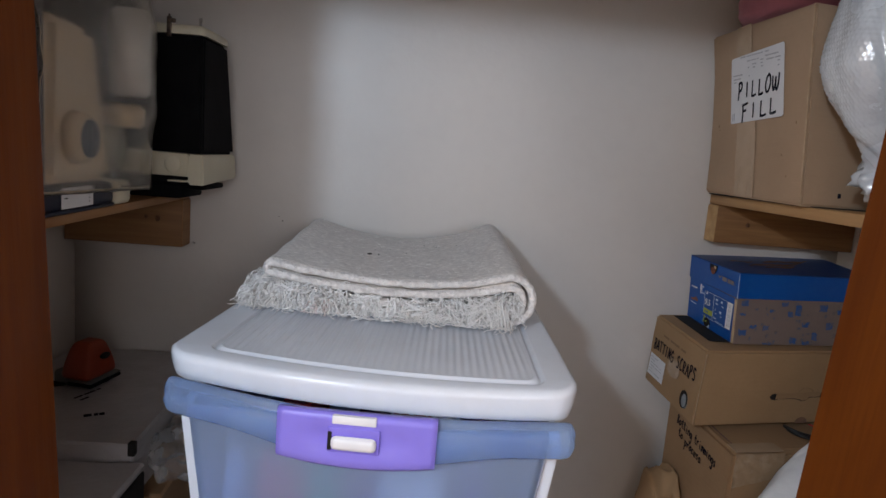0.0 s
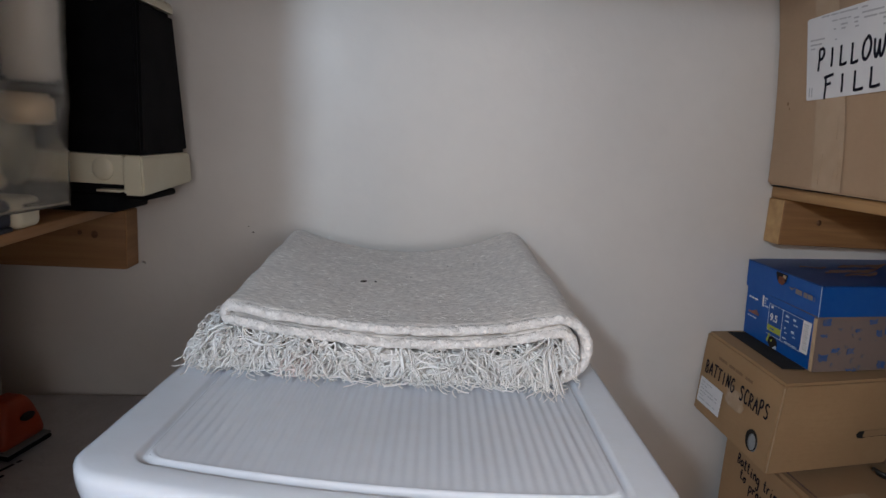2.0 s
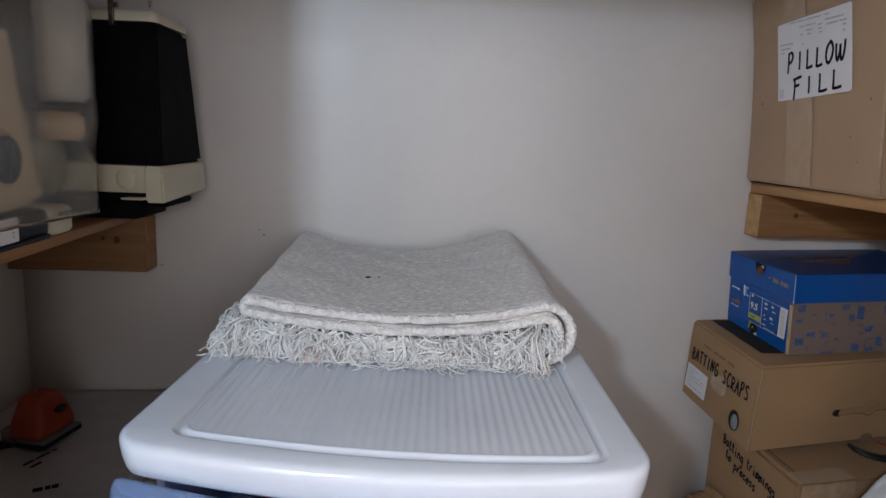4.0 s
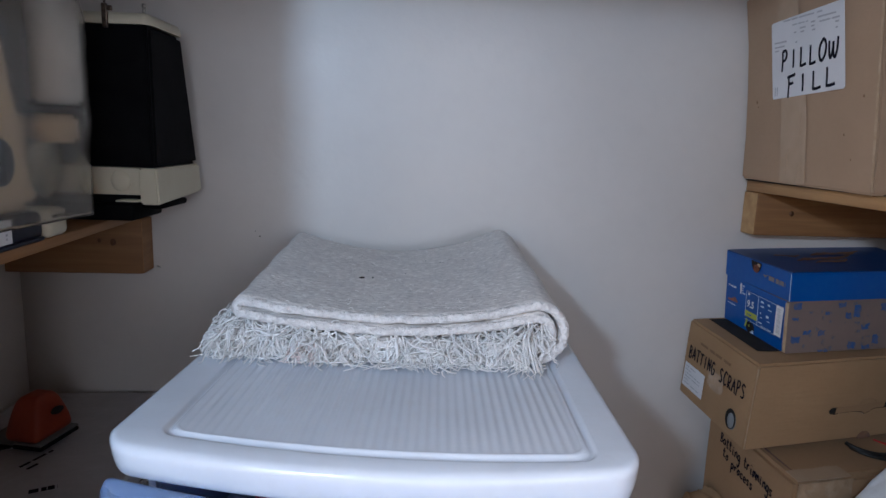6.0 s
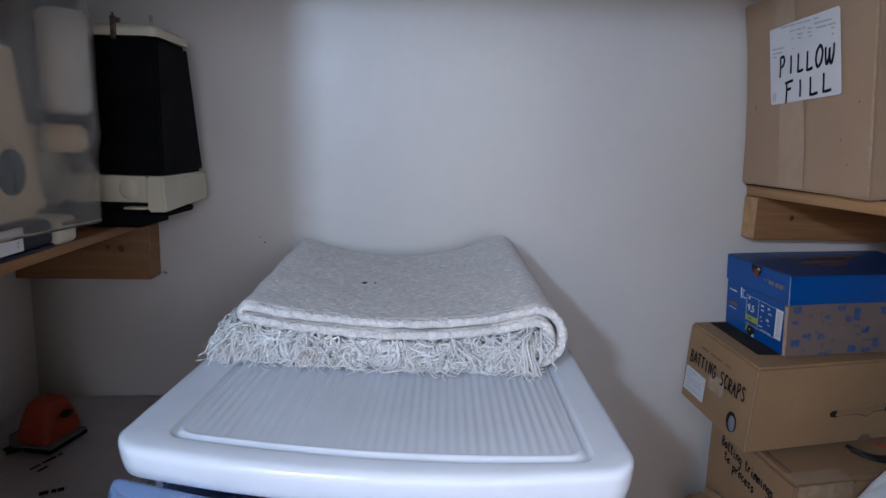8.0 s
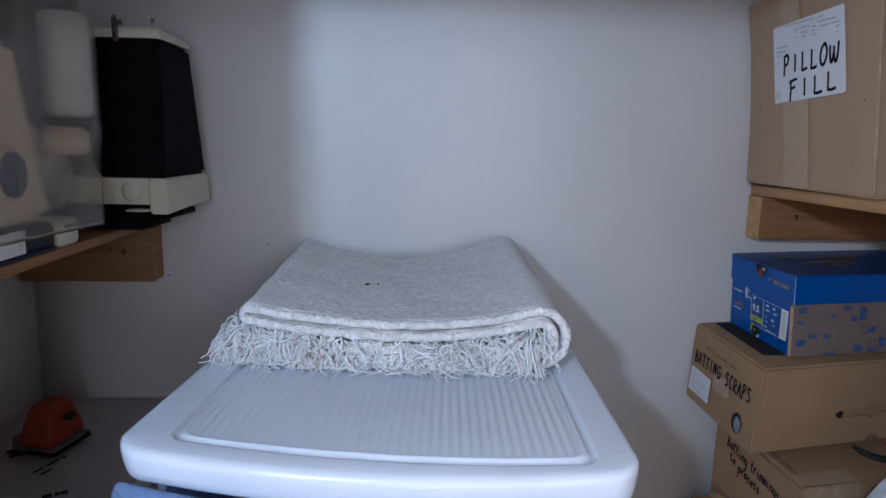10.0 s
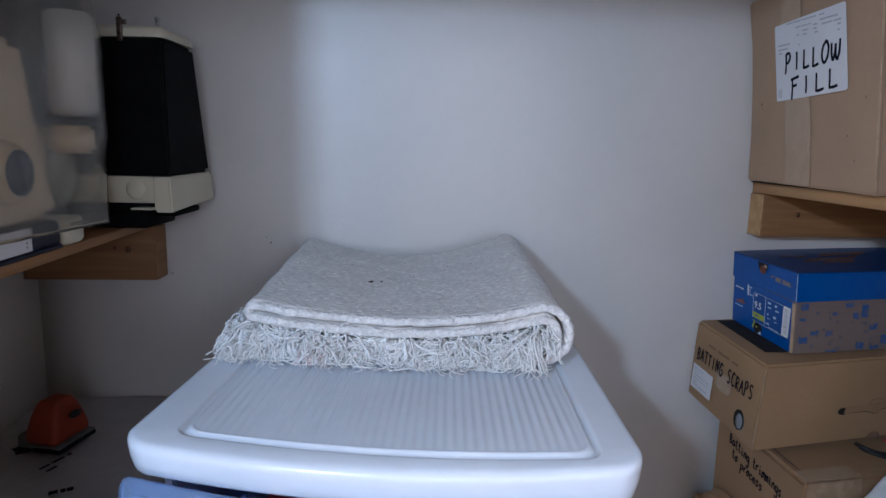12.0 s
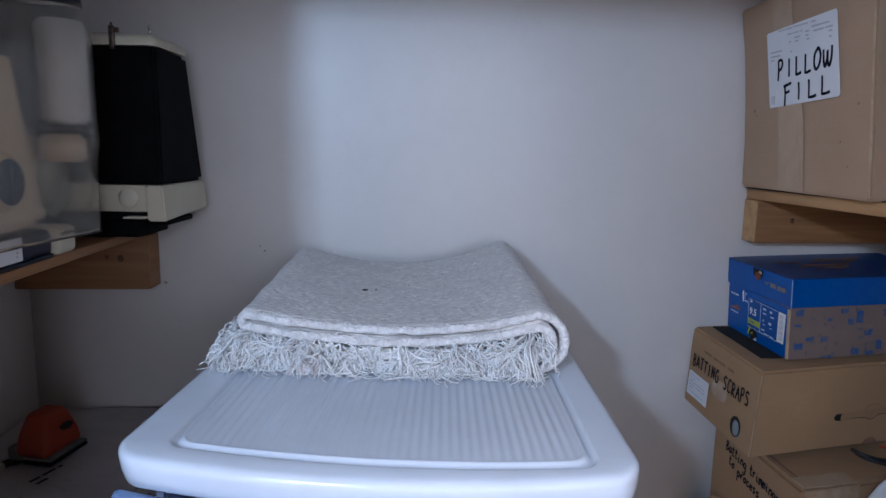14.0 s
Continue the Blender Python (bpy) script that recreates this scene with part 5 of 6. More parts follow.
def batting_box():
    fl, bl, fl_top, bl_top, along = (0.464, 0.798, 0.7345), (0.4620, 0.994, 0.7425), (0.472, 0.798, 0.8610), (0.4700, 0.994, 0.8705), (0.300, 0.052, 0)
    e, body = carton("cardboard_box", fl, bl, fl_top, bl_top, along, M_CARD2, "brown cardboard box with handwriting, hand slots and an end hole", 0.0012)
    o, ux, uz = face(bl, fl, bl_top)
    n = ux.cross(uz).normalized()
    write("BATTING", e, ux * 0.018 + uz * 0.0690, o + 0.001 * n, ux, uz, 0.083, 0.0195, 0.0014, slope=0.02, gap=0.16)
    write("SCRAPS", e, ux * 0.113 + uz * 0.0670, o + 0.001 * n, ux, uz, 0.070, 0.0200, 0.0014, slope=0.05, gap=0.12)
    part("print", bars(1, o, ux, uz, 0.046, 0.134, 0.0985, 0.1040, 12, 0.7), M_BROWNINK, e, "faded brown print")
    lab = part("label", patch(o, ux, uz, [(0.0105, 0.0180), (0.0745, 0.0185), (0.0745, 0.0580), (0.0115, 0.0580)], 0.0024, 0.0004), M_PAPER, e, "white printed sticker")
    part("print", bars(6, o + 0.0012 * n, ux, uz, 0.016, 0.064, 0.022, 0.055, 13, 0.22), M_GREYINK, lab)
    part("tape", patch(o, ux, uz, rough_rect(0.084, 0.126, 0.050, 0.078, 0.003, 44), 0.0022, 0.0004), M_CLEAR, e, "glossy patch of clear tape")
    ring = [(0.1570 + 0.0125 * math.cos(2 * math.pi * i / 20), 0.0285 + 0.0150 * math.sin(2 * math.pi * i / 20)) for i in range(20)]
    h = part("hole", patch(o, ux, uz, ring, 0.0020, 0.001), M_HOLE, e, "round hole stuffed with white batting")
    bm = bmesh.new()
    bmesh.ops.create_uvsphere(bm, u_segments=14, v_segments=8, radius=1.0, matrix=Matrix.Translation(o + 0.1592 * ux + 0.0270 * uz) @ Matrix((ux, uz, n)).transposed().to_4x4() @ Matrix.Diagonal((0.0102, 0.0138, 0.004, 1)))
    part("batting", smooth(bm), M_BATT, h)
    a, fx, uz = face(fl, V(*fl) + V(*along), fl_top)
    edge = patch(a, fx, uz, rough_rect(-0.0005, 0.0008, 0.004, 0.122, 0.0004, 19), 0.0012, 0.0008)
    part("worn_edge", edge, M_WORN, e, "pale worn box corner")
    slot = [(0.1370, 0.0490), (0.1400, 0.0445), (0.1480, 0.0430), (0.1540, 0.0445), (0.1840, 0.0450), (0.1960, 0.0430), (0.2020, 0.0400), (0.2100, 0.0420), (0.2180, 0.0470), (0.2420, 0.0470), (0.2500, 0.0510),
            (0.2440, 0.0560), (0.2200, 0.0560), (0.1800, 0.0540), (0.1420, 0.0535)]
    s = part("hand_slot", patch(a, fx, uz, slot, 0.0018, 0.001), M_HOLE, e, "dark punched hand slot")
    flap = [(0.1480, 0.0450), (0.1840, 0.0462), (0.1960, 0.0442), (0.2020, 0.0412), (0.2100, 0.0432), (0.2170, 0.0482), (0.2360, 0.0482), (0.2375, 0.0572), (0.2200, 0.0570), (0.1800, 0.0552), (0.1490, 0.0546)]
    part("slot_flap", patch(a, fx, uz, flap, 0.0024, 0.0006), M_CARD3, s, "pushed-in cardboard flap")
    arch = [a + (0.2085 + 0.0150 * math.cos(math.pi * i / 12)) * fx + (0.0545 + 0.0075 * math.sin(math.pi * i / 12)) * uz for i in range(13)]
    part("crease", tube([p + 0.0010 * uz for p in arch], 0.0007, 5), M_CARD3, s, "curved crease over the slot")
    part("slot_edge", tube([a + x * fx + z * uz for x, z in ((0.150, 0.0440), (0.184, 0.0450), (0.196, 0.0430), (0.202, 0.0400), (0.210, 0.0420), (0.218, 0.0470))], 0.0009, 5), M_WORN, s, "pale torn lower edge of the slot")
    part("notch", patch(a, fx, uz, [(0.211 + 0.0120 * math.cos(t), 0.001 + 0.0110 * math.sin(t)) for t in [math.pi * i / 10 for i in range(11)]], 0.0018, 0.001), M_SCUFF, e, "half-round notch")
    # dark gap of the open flap on top, beside the shoe box
    part("flap_gap", patch(V(*fl_top) + V(0.028, 0.050, 0.0027), V(1, 0, 0), V(0, 1, 0.046).normalized(), rect(0, 0.034, 0, 0.142), 0.0010, 0.0006), M_HOLE, e, "dark gap along the flap")


def trimmings_box():
    fl, bl, fl_top, bl_top, along = (0.508, 0.742, 0.46), (0.488, 0.940, 0.46), (0.510, 0.742, 0.7170), (0.490, 0.940, 0.7330), (0.285, 0.045, 0)
    e, body = carton("cardboard_box", fl, bl, fl_top, bl_top, along, M_CARD3, "worn brown cardboard box with slanting pen writing", 0.0026, 0.006)
    o, ux, uz = face(bl, fl, bl_top)
    n = ux.cross(uz).normalized()
    write("Batting trimmings", e, ux * 0.040 + uz * 0.2370, o + 0.0012 * n, ux, uz, 0.122, 0.0150, 0.00115, slope=-0.20, gap=0.05)
    write("to", e, ux * 0.0490 + uz * 0.2170, o + 0.0012 * n, ux, uz, 0.0150, 0.0140, 0.00115, slope=-0.15, gap=0.05)
    write("process", e, ux * 0.0710 + uz * 0.2095, o + 0.0012 * n, ux, uz, 0.052, 0.0140, 0.00115, slope=-0.18, gap=0.05)
    c, tx, ty = face(fl_top, V(*fl_top) + V(*along), bl_top)
    part("flap", patch(c, tx, ty, rough_rect(0.012, 0.27, 0.006, 0.150, 0.0008, 5), 0.0030, 0.0026), M_CARD3, e, "lifted top flap")
    part("tape", patch(c, tx, ty, rough_rect(0.000, 0.085, -0.002, 0.022, 0.0012, 8), 0.0046, 0.0012), M_TAPE, e, "wrinkled tape along the box edge")
    for k in range(5):
        part("tape_crease", tube([c + (0.008 + 0.015 * k + 0.002 * math.sin(1.7 * q + k)) * tx + (-0.001 + 0.0048 * q) * ty + 0.0036 * tx.cross(ty) for q in range(5)], 0.0009, 5), M_TAPE, e)
    f, fx, fz = face(fl, V(*fl) + V(*along), fl_top)
    high = (V(*fl_top) - V(*fl)).length
    bm, out, grid = bmesh.new(), fx.cross(fz).normalized(), []
    for q in range(23):                                  # a rumpled sheet stuck round the corner
        row = []
        for k in range(31):
            a, b = -0.001 + 0.090 * k / 30, 0.056 * q / 22
            fan = math.atan2(b + 0.010, a + 0.012)
            row.append(bm.verts.new(f + a * fx + (high + 0.0008 - b * (1 - 0.3 * k / 30)) * fz + (0.0032 + 0.0016 * noise.noise(Vector((fan * 9, 2, a * 14))) + 0.0008 * noise.noise(Vector((a * 130, b * 130, 7)))) * out))
        grid.append(row)
    for q in range(22):
        for k in range(30):
            bm.faces.new((grid[q][k], grid[q + 1][k], grid[q + 1][k + 1], grid[q][k + 1]))
    part("tape", smooth(bm), M_CLEAR, e, "shiny wrinkled tape over the front corner")
    part("crease", patch(c, tx, ty, rough_rect(0.0085, 0.0115, 0.020, 0.150, 0.0006, 9), 0.0036, 0.0004), M_SCUFF, e, "dark gap beside the flap")


pillow_box()
batting_box()
shoe_box()
trimmings_box()

# support below the pile: a larger carton standing on the floor
carton("cardboard_box", (0.515, 0.745, 0.0), (0.515, 0.985, 0.0), (0.515, 0.745, 0.457), (0.515, 0.985, 0.457), (0.285, 0.0, 0), M_CARD, "large brown cardboard box standing on the floor")


def cloth_lump(name, centre, size, mat, label, category, amount=0.25, scale=3.0, subdiv=5, seed=0):
    e = thing(name, pose(*centre), label, category)
    bm = bmesh.new()
    bmesh.ops.create_icosphere(bm, subdivisions=subdiv, radius=1)
    for v in bm.verts:
        d = 1 + amount * noise.fractal(v.co * scale + Vector((seed, 0, seed)), 0.9, 2.1, 4)
        s = [math.copysign(abs(c) ** 0.7, c) for c in v.co]
        v.co = Vector((s[0] * size[0] * d, s[1] * size[1] * d, s[2] * size[2] * d))
    part("body", smooth(bm), mat, e)
    return e


white_bag = cloth_lump("plastic_bag", (0.668, 0.680, 0.412), (0.205, 0.052, 0.412), M_CLOUD, "crumpled whitish bag in front of the cardboard boxes", "bag", 0.07, 2.2, seed=3)
for v in white_bag.children[0].data.vertices:           # one shoulder slumps away
    if v.co.z > 0:
        x = v.co.x + 0.668
        crest = 0.688 + 0.84 * (x - 0.483) if x < 0.58 else 0.770 + 0.5 * (x - 0.58)
        v.co.z *= min(1.0, max(0.3, (crest - 0.412) / 0.412))
    if v.co.x > 0.13:
        v.co.x = 0.13 + 0.1 * (v.co.x - 0.13)
cloth_lump("pink_cushion", (0.612, 0.88, 1.415), (0.105, 0.100, 0.042), M_PINK, "dusty pink folded cushion on top of a cardboard box", "cushion", 0.10, 1.5, seed=6)
cloth_lump("paper_bag", (0.466, 0.880, 0.308), (0.034, 0.075, 0.308), M_CARD2, "tan paper bag squeezed beside the box pile", "paper bag", 0.10, 2.0, seed=9)


def bubble_bag():
    e = thing("bubble_wrap_bag", pose(0.584, 0.605, 1.285), "white bubble wrap bag bulging on the shelf", "bubble wrap")
    bm = bmesh.new()
    bmesh.ops.create_uvsphere(bm, u_segments=330, v_segments=230, radius=1)
    for v in bm.verts:
        c = v.co.copy()
        th, ph = math.atan2(c.y, c.x), math.asin(max(-1, min(1, c.z)))
        crease = 0.20 * noise.noise(c * 1.3 + Vector((4, 0, 0))) - 0.12 * max(0.0, 0.35 - abs(noise.noise(c * 1.7 + Vector((0, 3, 0)))) * 2.2)
        pin = 1.0 - 0.36 * max(0.0, -c.z) ** 1.5
        cell_u, cell_v = th * 0.11 / 0.0072, ph * 0.20 / 0.0068
        cell_u += 0.5 * (int(math.floor(cell_v)) % 2)
        du, dv = cell_u - math.floor(cell_u) - 0.5, cell_v - math.floor(cell_v) - 0.5
        bub = max(0.0, 1 - (du * du + dv * dv) / 0.2) ** 0.5 * 0.0018
        d = 1 + crease
        flat = math.copysign(abs(c.x) ** 0.72, c.x)        # a full pillow shape above, drawn in and aside below
        aside = 0.085 * max(0.0, -c.z - 0.05) ** 1.1
        v.co = Vector((flat * 0.120 * d * pin + aside, c.y * 0.085 * d * pin, c.z * 0.19 * d)) + c * bub * (0.6 + 0.8 * abs(noise.noise(c * 9)))
    part("film", smooth(bm), M_BUBBLE, e)
    bm = bmesh.new()
    bmesh.ops.create_icosphere(bm, subdivisions=5, radius=1)
    for v in bm.verts:
        d = 1 + 0.35 * noise.fractal(v.co * 2.6, 0.7, 2.2, 4)
        v.co = Vector((v.co.x * 0.055 * d + 0.01, v.co.y * 0.05 * d, v.co.z * 0.06 * d - 0.125))
    part("loose_end", smooth(bm), M_BUBBLE, e, "crumpled clear film end")


bubble_bag()
cab = thing("cable", pose(0, 0, 0), "black and red electric cable lying on a box", "cable")
part("wire", tube([(0.672 + 0.040 * math.cos(a), 0.815 + 0.024 * math.sin(a), 0.7305 + 0.006 * math.cos(a) ** 2) for a in [math.pi + 0.2244 * i for i in range(15)]], 0.0030, 8), M_CABLE, cab, "black wire")
part("wire", tube([(0.682 + 0.045 * math.cos(a), 0.812 + 0.030 * math.sin(a), 0.7275 + 0.004 * math.cos(a) ** 2) for a in [math.pi + 0.2244 * i for i in range(15)]], 0.0026, 8), M_CABLE, cab, "black wire")
part("wire", tube([(0.676 + 0.005 * i, 0.818 - 0.003 * i, 0.7400 - 0.0012 * i) for i in range(9)], 0.0014, 6), M_RED, cab, "red wire")


# ---- the dark shelf on the left ----
def tapered(w0, d0, w1, d1, z0, z1, off=(0, 0), bevel=0.006):
    """A box that narrows upwards; its back leans in by off."""
    c = [V(0, 0, z0), V(w0, 0, z0), V(w0, d0, z0), V(0, d0, z0), V(off[0], off[1], z1), V(off[0] + w1, off[1], z1), V(off[0] + w1, off[1] + d1, z1), V(off[0], off[1] + d1, z1)]
    return hexa(c, bevel)


def tower_device():
    """A cream and black desk device with a tall black hood."""
    e = thing("desk_device", pose(-0.4765, 0.843, 1.0445, 0, 0, -4), "cream desk device with tall black hood, on the shelf", "device")
    part("base", hexa([V(0, 0.004, 0.0250), V(0.127, 0.004, 0.0250), V(0.127, 0.142, 0.0250), V(0, 0.142, 0.0250), V(0.001, 0, 0.0590), V(0.127, 0, 0.0590), V(0.127, 0.142, 0.0590), V(0.001, 0.142, 0.0590)], 0.0010), M_CREAM, e, "cream plastic base")
    part("base_end", hexa([V(0.1272, 0.0005, 0.0132), V(0.1510, 0.0005, 0.0132), V(0.1535, 0.142, 0.0205), V(0.1275, 0.142, 0.0190), V(0.1275, -0.0005, 0.0590), V(0.1490, -0.0005, 0.0590), V(0.1510, 0.140, 0.0600), V(0.1275, 0.140, 0.0600)], 0.0024), M_CREAM, e, "deeper cream end of the base")
    part("foot", block(0.010, 0.112, 0.012, 0.100, -0.0095, 0.0125, 0.003), M_BLACK, e, "black plinth")
    part("plinth", block(0.006, 0.126, 0.010, 0.130, 0.0128, 0.0248, 0.002), M_BLACK, e, "black undercut of the base")
    part("skid", block(0.112, 0.140, 0.036, 0.120, 0.0040, 0.0125, 0.003), M_BLACK, e, "black foot below the end")
    hood = part("hood", tapered(0.149, 0.140, 0.141, 0.100, 0.0600, 0.2310, (0.004, 0.006), 0.005), M_BLACK, e, "tall black hood")
    part("corner_rib", hexa([V(0.1455, -0.0004, 0.062), V(0.1475, -0.0004, 0.062), V(0.1475, 0.002, 0.062), V(0.1455, 0.002, 0.062), V(0.1415, 0.0056, 0.229), V(0.1435, 0.0056, 0.229), V(0.1435, 0.008, 0.229), V(0.1415, 0.008, 0.229)]), M_BLACK, hood)
    cap = bmesh.new()                                    # shallow cap with rounded corners and top edge
    rings = []
    for z, g in ((0.2312, 0.0), (0.2350, -0.0002), (0.2400, 0.0008), (0.2432, 0.0030), (0.2452, 0.0065), (0.2460, 0.0110)):
        ring = []
        for cx, cy, a0 in ((0.1365, 0.0140, -90), (0.1365, 0.0970, 0), (0.0120, 0.0970, 90), (0.0120, 0.0140, 180)):
            for k in range(6):
                a = radians(a0 + 18 * k)
                ring.append(cap.verts.new((cx + (0.0105 - g) * math.cos(a), cy + (0.0105 - g) * math.sin(a), z)))
        rings.append(ring)
    for u, v in zip(rings, rings[1:]):
        for k in range(len(u)):
            cap.faces.new((u[k], u[(k + 1) % len(u)], v[(k + 1) % len(u)], v[k]))
    cap.faces.new(rings[-1])
    part("cap", smooth(cap), M_CREAM, e, "cream top cap with rounded edges")
    disc = bmesh.new()
    bmesh.ops.create_uvsphere(disc, u_segments=28, v_segments=12, radius=1, matrix=Matrix.Translation((0.1040, 0.0026, 0.0430)) @ Matrix.Diagonal((0.0128, 0.0052, 0.0140, 1)))
    part("knob", smooth(disc), M_CREAM, e, "round domed cream knob")
    part("bracket", block(0.100, 0.127, -0.007, 0.012, 0.0170, 0.0195, 0.0008), M_CREAM, e, "small cream ledge")
    part("hook", join(block(0.092, 0.0985, 0.0005, 0.0045, 0.226, 0.254, 0.0008), block(0.0975, 0.1045, 0.001, 0.004, 0.2455, 0.2515, 0.001), block(0.0945, 0.0965, 0.0012, 0.0035, 0.2535, 0.2575)), M_HOOK, e, "small dark metal hook")
    part("pin", join(cyl(0.0020, 0.012, Matrix.Translation((0.1300, 0.030, 0.2515)), 12), cyl(0.0024, 0.004, Matrix.Translation((0.1300, 0.030, 0.2575)), 12)), M_METAL, e, "small steel pin")
    return e


tower_device()


def bagged_machine():
    """A beige sewing machine in a cloudy plastic bag, seen from its end."""
    e = thing("sewing_machine", pose(-0.398, 0.524, 1.0665, 0, 0, 2.0), "beige sewing machine wrapped in a cloudy plastic bag", "sewing machine")
    part("head", hexa([V(-0.10, 0.034, 0.0), V(-0.002, 0.034, 0.0), V(-0.002, 0.194, 0.0), V(-0.10, 0.194, 0.0), V(-0.085, 0.064, 0.180), V(-0.010, 0.060, 0.182), V(-0.010, 0.163, 0.180), V(-0.085, 0.163, 0.180)], 0.010, 2, 0.001), M_BEIGE, e, "beige enamel body")
    wheel = part("hand_wheel", cyl(0.031, 0.020, Matrix.Translation((0.004, 0.092, 0.052)) @ pose(0, 0, 0, 0, 90), 36, 0.027, 0.003), M_BEIGE, e, "beige ring of the hand wheel")
    part("dial", cyl(0.0215, 0.004, Matrix.Translation((0.0150, 0.092, 0.052)) @ pose(0, 0, 0, 0, 90), 32, bevel=0.0008), M_DIAL, wheel, "grey dial disc")
    part("dial_grip", block(0.0165, 0.0185, 0.0905, 0.0935, 0.034, 0.070), M_DIAL, wheel)
    part("motor", cyl(0.0250, 0.110, Matrix.Translation((0.008, 0.224, 0.164)), 36, bevel=0.004), M_SPOOL, e, "white upright cylinder")
    part("motor_band", cyl(0.0262, 0.009, Matrix.Translation((0.008, 0.224, 0.1030)), 36), M_HOLE, e, "dark band under the cylinder")
    part("lower_barrel", cyl(0.0235, 0.030, Matrix.Translation((0.004, 0.220, 0.083)), 32, bevel=0.004), M_BEIGE, e)
    part("lower_arm", block(-0.07, -0.024, 0.198, 0.242, 0.0, 0.098, 0.012, 3), M_BEIGE, e)
    bm = bmesh.new()
    bmesh.ops.create_icosphere(bm, subdivisions=4, radius=1, matrix=Matrix.Translation((-0.014, 0.232, 0.046)) @ Matrix.Diagonal((0.008, 0.034, 0.040, 1)))
    part("shadowy_part", smooth(bm), M_DULL, e, "dull green rounded part")
    # the bag: two sheets, rumpled
    bm = bmesh.new()
    nu, nv = 44, 40
    grid = []
    for j in range(nv + 1):
        row = []
        for i in range(nu + 1):
            u, v = i / nu, j / nv
            y = -0.034 + 0.278 * u + 0.006 * v
            z = -0.0135 + 0.009 * (1 - u) + (0.256 - 0.060 * (1 - u)) * v
            x = 0.020 + 0.010 * math.sin(math.pi * u) * math.sin(math.pi * v) + 0.006 * (1 - 0.8 * u) * noise.fractal(Vector((u * 3, v * 4, 1)), 0.8, 2, 3) - 0.05 * max(0, v - 0.85)
            x += 0.010 * u + 0.018 * max(0.0, math.sin(math.pi * min(1, max(0, (u - 0.55) / 0.45)))) * min(1.0, v * 2.5)
            y += 0.001 * noise.noise(Vector((u * 2, v * 9, 4)))
            row.append(bm.verts.new((x, y, z)))
        grid.append(row)
    for j in range(nv):
        for i in range(nu):
            bm.faces.new((grid[j][i], grid[j][i + 1], grid[j + 1][i + 1], grid[j + 1][i]))
    # turn back round the far end
    prev = [r[-1] for r in grid]
    for s in range(1, 9):
        nxt = [bm.verts.new((v.co.x - 0.014 * s, grid[j][-1].co.y - 0.0008 * s * s + 0.002 * noise.noise(Vector((s * 0.6, j * 0.2, 7))), grid[j][-1].co.z)) for j, v in enumerate([r[-1] for r in grid])]
        for j in range(nv):
            bm.faces.new((prev[j], nxt[j], nxt[j + 1], prev[j + 1]))
        prev = nxt
    bag = part("bag", smooth(bm), M_BAG, e, "cloudy see-through plastic bag")
    so = bag.modifiers.new("thick", "SOLIDIFY")
    so.thickness = 0.0005
    return e


bagged_machine()


def navy_case():
    e = thing("navy_case", pose(-0.398, 0.455, 1.0350, 0, 0, 0.0), "flat navy plastic case with white sticker under a plastic bag", "case")
    part("body", block(-0.19, 0.002, 0.0, 0.247, 0.0, 0.0310, 0.009, 4), M_NAVY, e)
    part("rim", block(-0.19, 0.0045, 0.0, 0.241, 0.0, 0.0048, 0.002, 2), M_NAVY, e)
    part("seam", block(0.0010, 0.0026, 0.008, 0.222, 0.0222, 0.0230), M_HOLE, e)
    o, ux, uz = V(0.002, 0.116, 0.0), V(0, 1, 0), V(0, 0, 1)
    lab = part("sticker", patch(o, ux, uz, rect(0, 0.070, 0.0060, 0.0290), 0.0012), M_PAPER, e, "white printed sticker")
    part("print", bars(2, o, ux, uz, 0.006, 0.048, 0.0150, 0.0250, 4, 0.22), M_INK, lab)
    part("print", bars(4, o, ux, uz, 0.060, 0.065, 0.009, 0.025, 5, 0.5), M_GREYINK, lab)
    return e


navy_case()
cover = thing("machine_cover", pose(0, 0, 0), "dark navy hard cover standing on a flat case", "cover")
part("body", block(-0.585, -0.392, 0.500, 0.538, 1.0665, 1.375, 0.006, 3), M_NAVY, cover)
part("rim", block(-0.586, -0.3905, 0.497, 0.541, 1.352, 1.372, 0.004, 2), M_NAVY, cover)
# made-up backdrop that darkens what shows through the bag
tall = thing("machine_cover", pose(0, 0, 0), "tall navy block added as a dark backdrop at the back", "cover")
part("body", block(-0.590, -0.482, 0.812, 0.992, 1.0350, 1.390, 0.008, 3), M_NAVY, tall)
wb = thing("cream_box", pose(-0.398, 0.7035, 1.0350), "small cream plastic case with rounded corners on the shelf", "case")
part("body", block(-0.06, 0.006, 0.0, 0.0390, 0.0, 0.0310, 0.007, 3), M_CREAM, wb)
part("slot", block(0.0055, 0.0066, 0.006, 0.034, 0.0225, 0.0245), M_HOLE, wb, "thin dark slot")


# ---- the pile in the dark corner on the left ----
def parcel(name, p, w, d, h, yaw, mat, label, seed, rows=2):
    e = thing(name, pose(*p, 0, 0, yaw), label, "parcel")
    bm = block(0, w, 0, d, 0, h, 0.003, 1)
    bmesh.ops.subdivide_edges(bm, edges=[q for q in bm.edges if q.calc_length() > 0.04], cuts=5, use_grid_fill=True)
    for v in bm.verts:
        if v.co.z > 0.002:
            v.co += 0.0028 * noise.noise_vector(v.co * 13 + Vector((seed, 0, 0))) * min(1.0, v.co.z / 0.02)
    bm.normal_update()
    for q in bm.edges:
        q.smooth = len(q.link_faces) == 2 and q.calc_face_angle(0) < radians(24)
    part("wrapper", smooth(bm), mat, e)
    return e


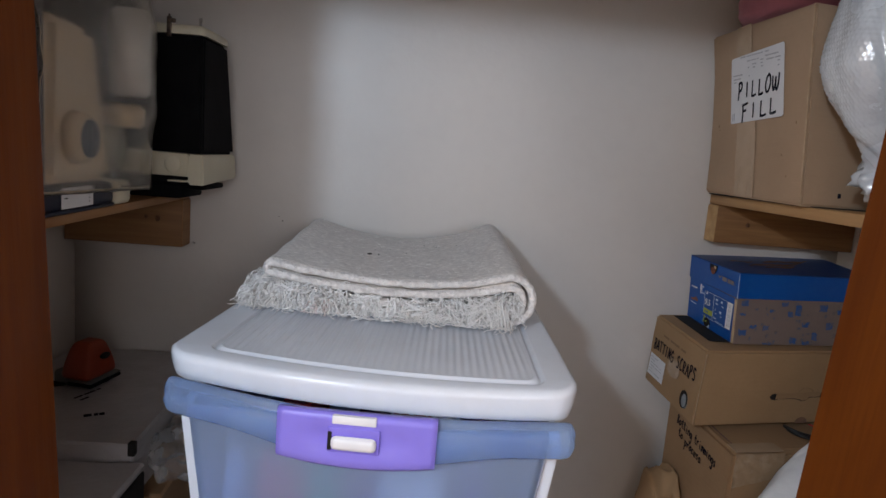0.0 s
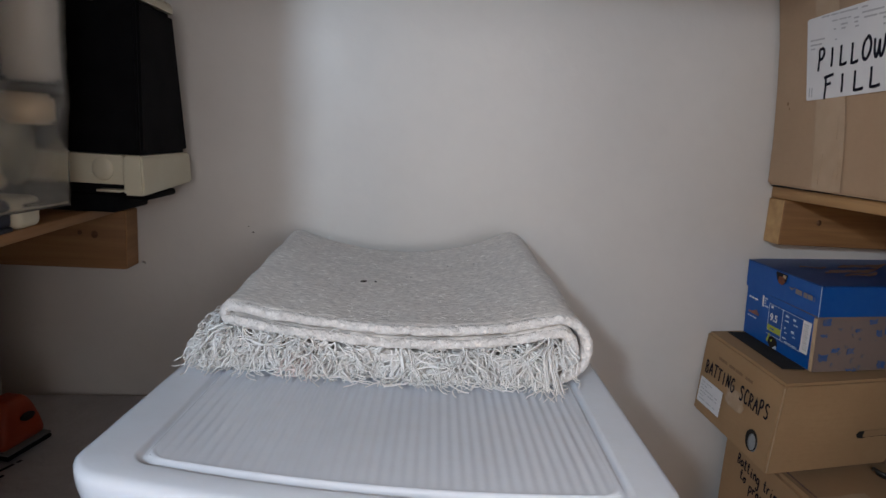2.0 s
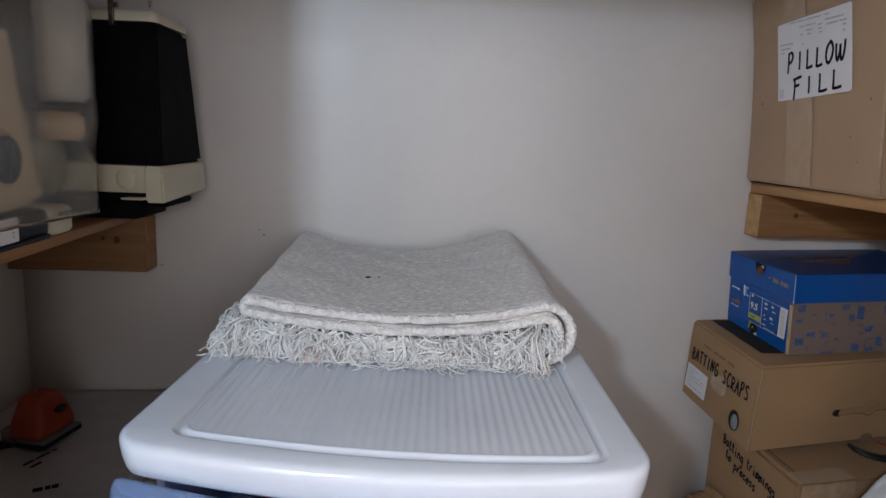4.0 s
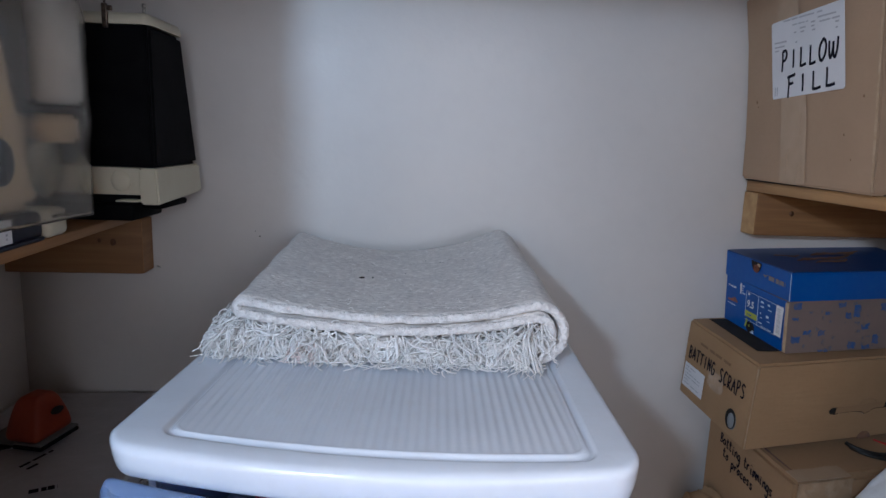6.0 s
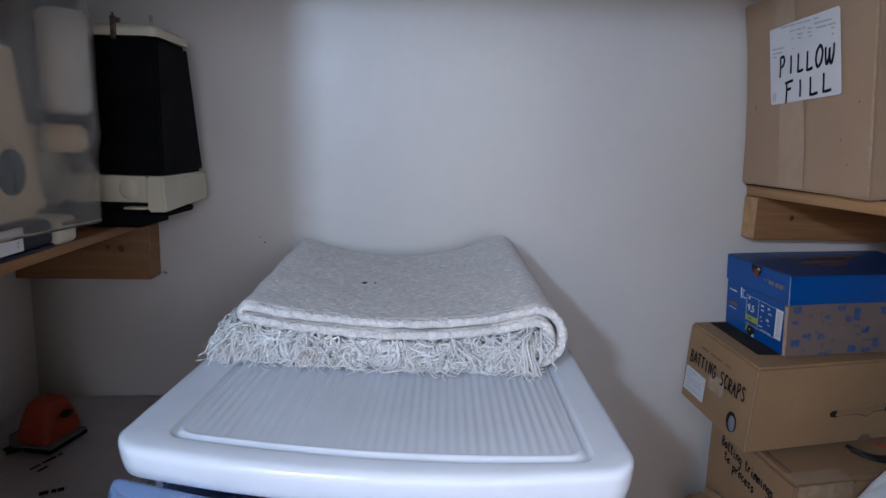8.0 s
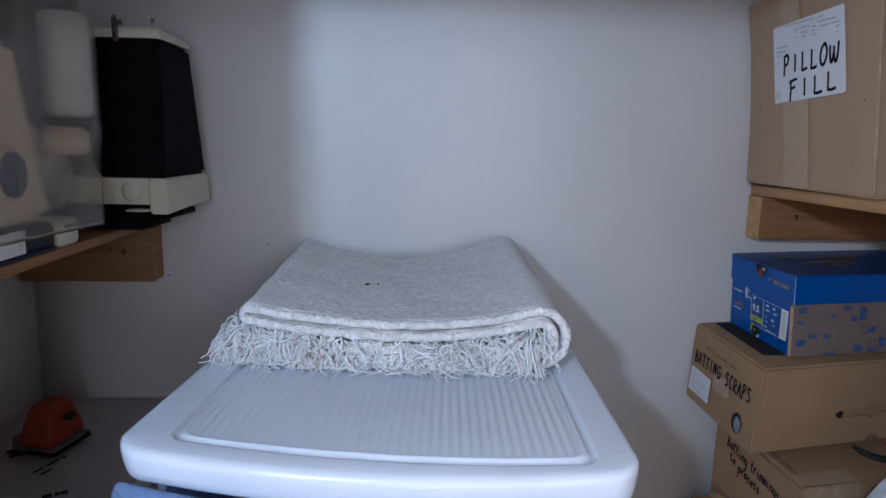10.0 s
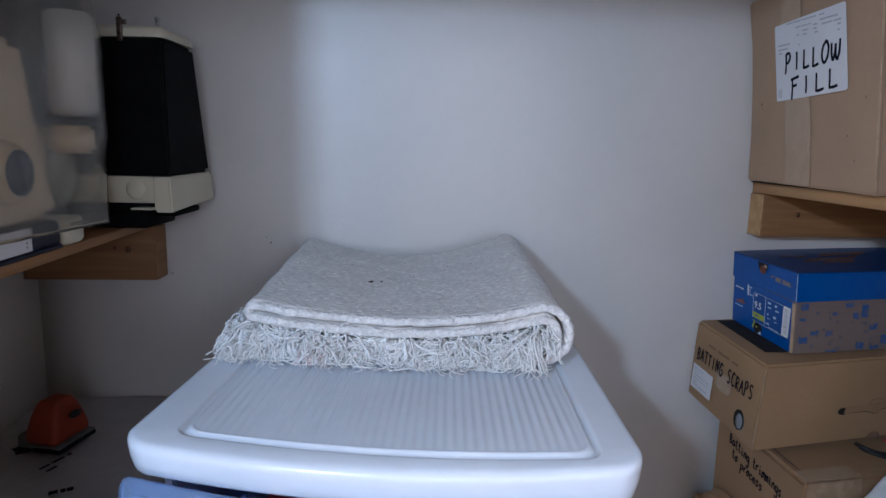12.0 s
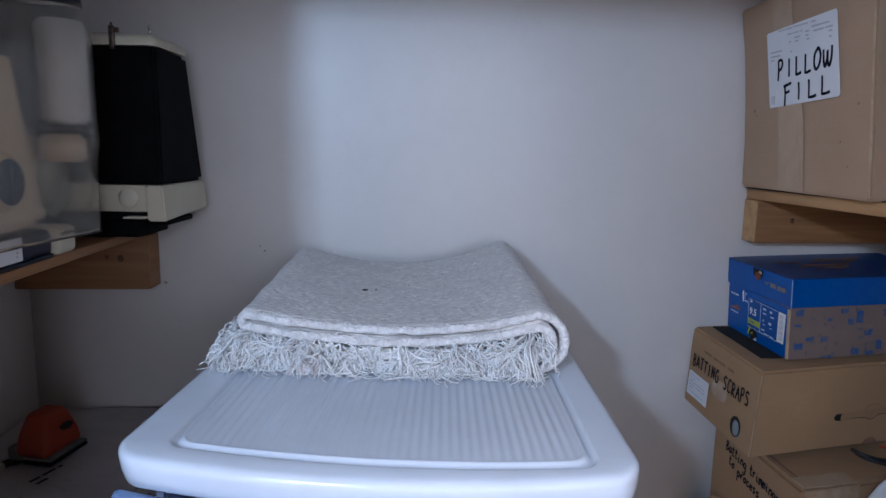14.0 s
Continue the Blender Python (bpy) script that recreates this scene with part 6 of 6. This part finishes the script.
PILE = 0.745
parcel("parcel", (-0.590, 0.40, 0.0), 0.26, 0.26, 0.66, 0, M_CARD3, "brown carton standing in the dark corner on the floor", 1)
parcel("parcel", (-0.590, 0.67, 0.0), 0.27, 0.32, 0.655, 0, M_CARD3, "brown carton standing in the dark corner on the floor", 2)
top_p = parcel("parcel", (-0.592, 0.634, 0.664), 0.249, 0.358, 0.078, 0, M_POLY, "white printed packet lying on cartons in the dark corner", 3)
part("print", bars(2, V(0, 0, 0), V(0.40, 0.916, 0), V(-0.916, 0.40, 0), 0.0, 0.046, 0.0, 0.024, 5, 0.30), M_INK, top_p, m=pose(0.135, 0.112, 0.0825))
part("print", bars(1, V(0, 0, 0), V(0.90, 0.42, 0), V(-0.42, 0.90, 0), 0.0, 0.028, 0.0, 0.010, 6, 0.8), M_INK, top_p, m=pose(0.160, 0.060, 0.0825))
part("patch", patch(V(0.068, 0.160, 0.0800), V(0.7, 0.714, 0), V(-0.714, 0.7, 0), rough_rect(0, 0.028, 0, 0.022, 0.002, 3), 0.003, 0.001), M_HOLE, top_p, "black patch")
part("corner_tape", block(0.2425, 0.2515, -0.0028, 0.008, 0.063, 0.0812, 0.002), M_HOLE, top_p, "black tape corner")
front_p = parcel("parcel", (-0.590, 0.410, 0.664), 0.262, 0.220, 0.058, 0, M_POLY, "white packet in front of another in the dark corner", 4)
part("edge_tape", block(0.2575, 0.2655, 0.004, 0.214, 0.006, 0.050, 0.002), M_HOLE, front_p, "black tape along one edge")
cloth_lump("plastic_bag", (-0.310, 0.728, 0.692), (0.037, 0.052, 0.036), M_CLING, "crumpled clear plastic bag beside the white packets", "bag", 0.30, 1.9, seed=12)


def orange_tool():
    e = thing("orange_tool", pose(-0.466, 0.786, PILE + 0.0035, 0, 0, 76) @ Matrix.Scale(0.80, 4), "orange plastic hand tool with dark base plate on a packet", "tool")
    part("base_plate", block(0.0, 0.084, 0.0, 0.052, 0.0, 0.007, 0.003, 2), M_BLACK, e, "dark base plate")
    part("pad", block(0.001, 0.083, 0.001, 0.051, 0.0075, 0.011, 0.001, 2), M_GREY, e, "dull felt pad")
    bm = block(-0.001, 0.083, 0.000, 0.062, 0.0115, 0.080, 0.012, 4)
    bmesh.ops.subdivide_edges(bm, edges=[q for q in bm.edges if q.calc_length() > 0.03], cuts=5, use_grid_fill=True)
    for v in bm.verts:                                   # a hump that rounds off to its top
        k = max(0.0, (v.co.z - 0.0115) / 0.0805)
        v.co.x = 0.038 + (v.co.x - 0.041) * (1 - 0.66 * k ** 1.5)
        v.co.y = 0.034 + (v.co.y - 0.031) * (1 - 0.55 * k ** 1.8)
    part("housing", smooth(bm), M_ORANGE, e, "orange plastic housing")
    part("hole", cyl(0.0085, 0.004, Matrix.Translation((0.044, 0.0045, 0.052)) @ pose(0, 0, 0, 84) @ Matrix.Diagonal((1.4, 0.7, 1, 1)), 20), M_HOLE, e)
    part("grey_side", block(0.006, 0.060, 0.0545, 0.085, 0.0, 0.024, 0.006, 3), M_GREY, e, "dull grey end")
    return e


orange_tool()
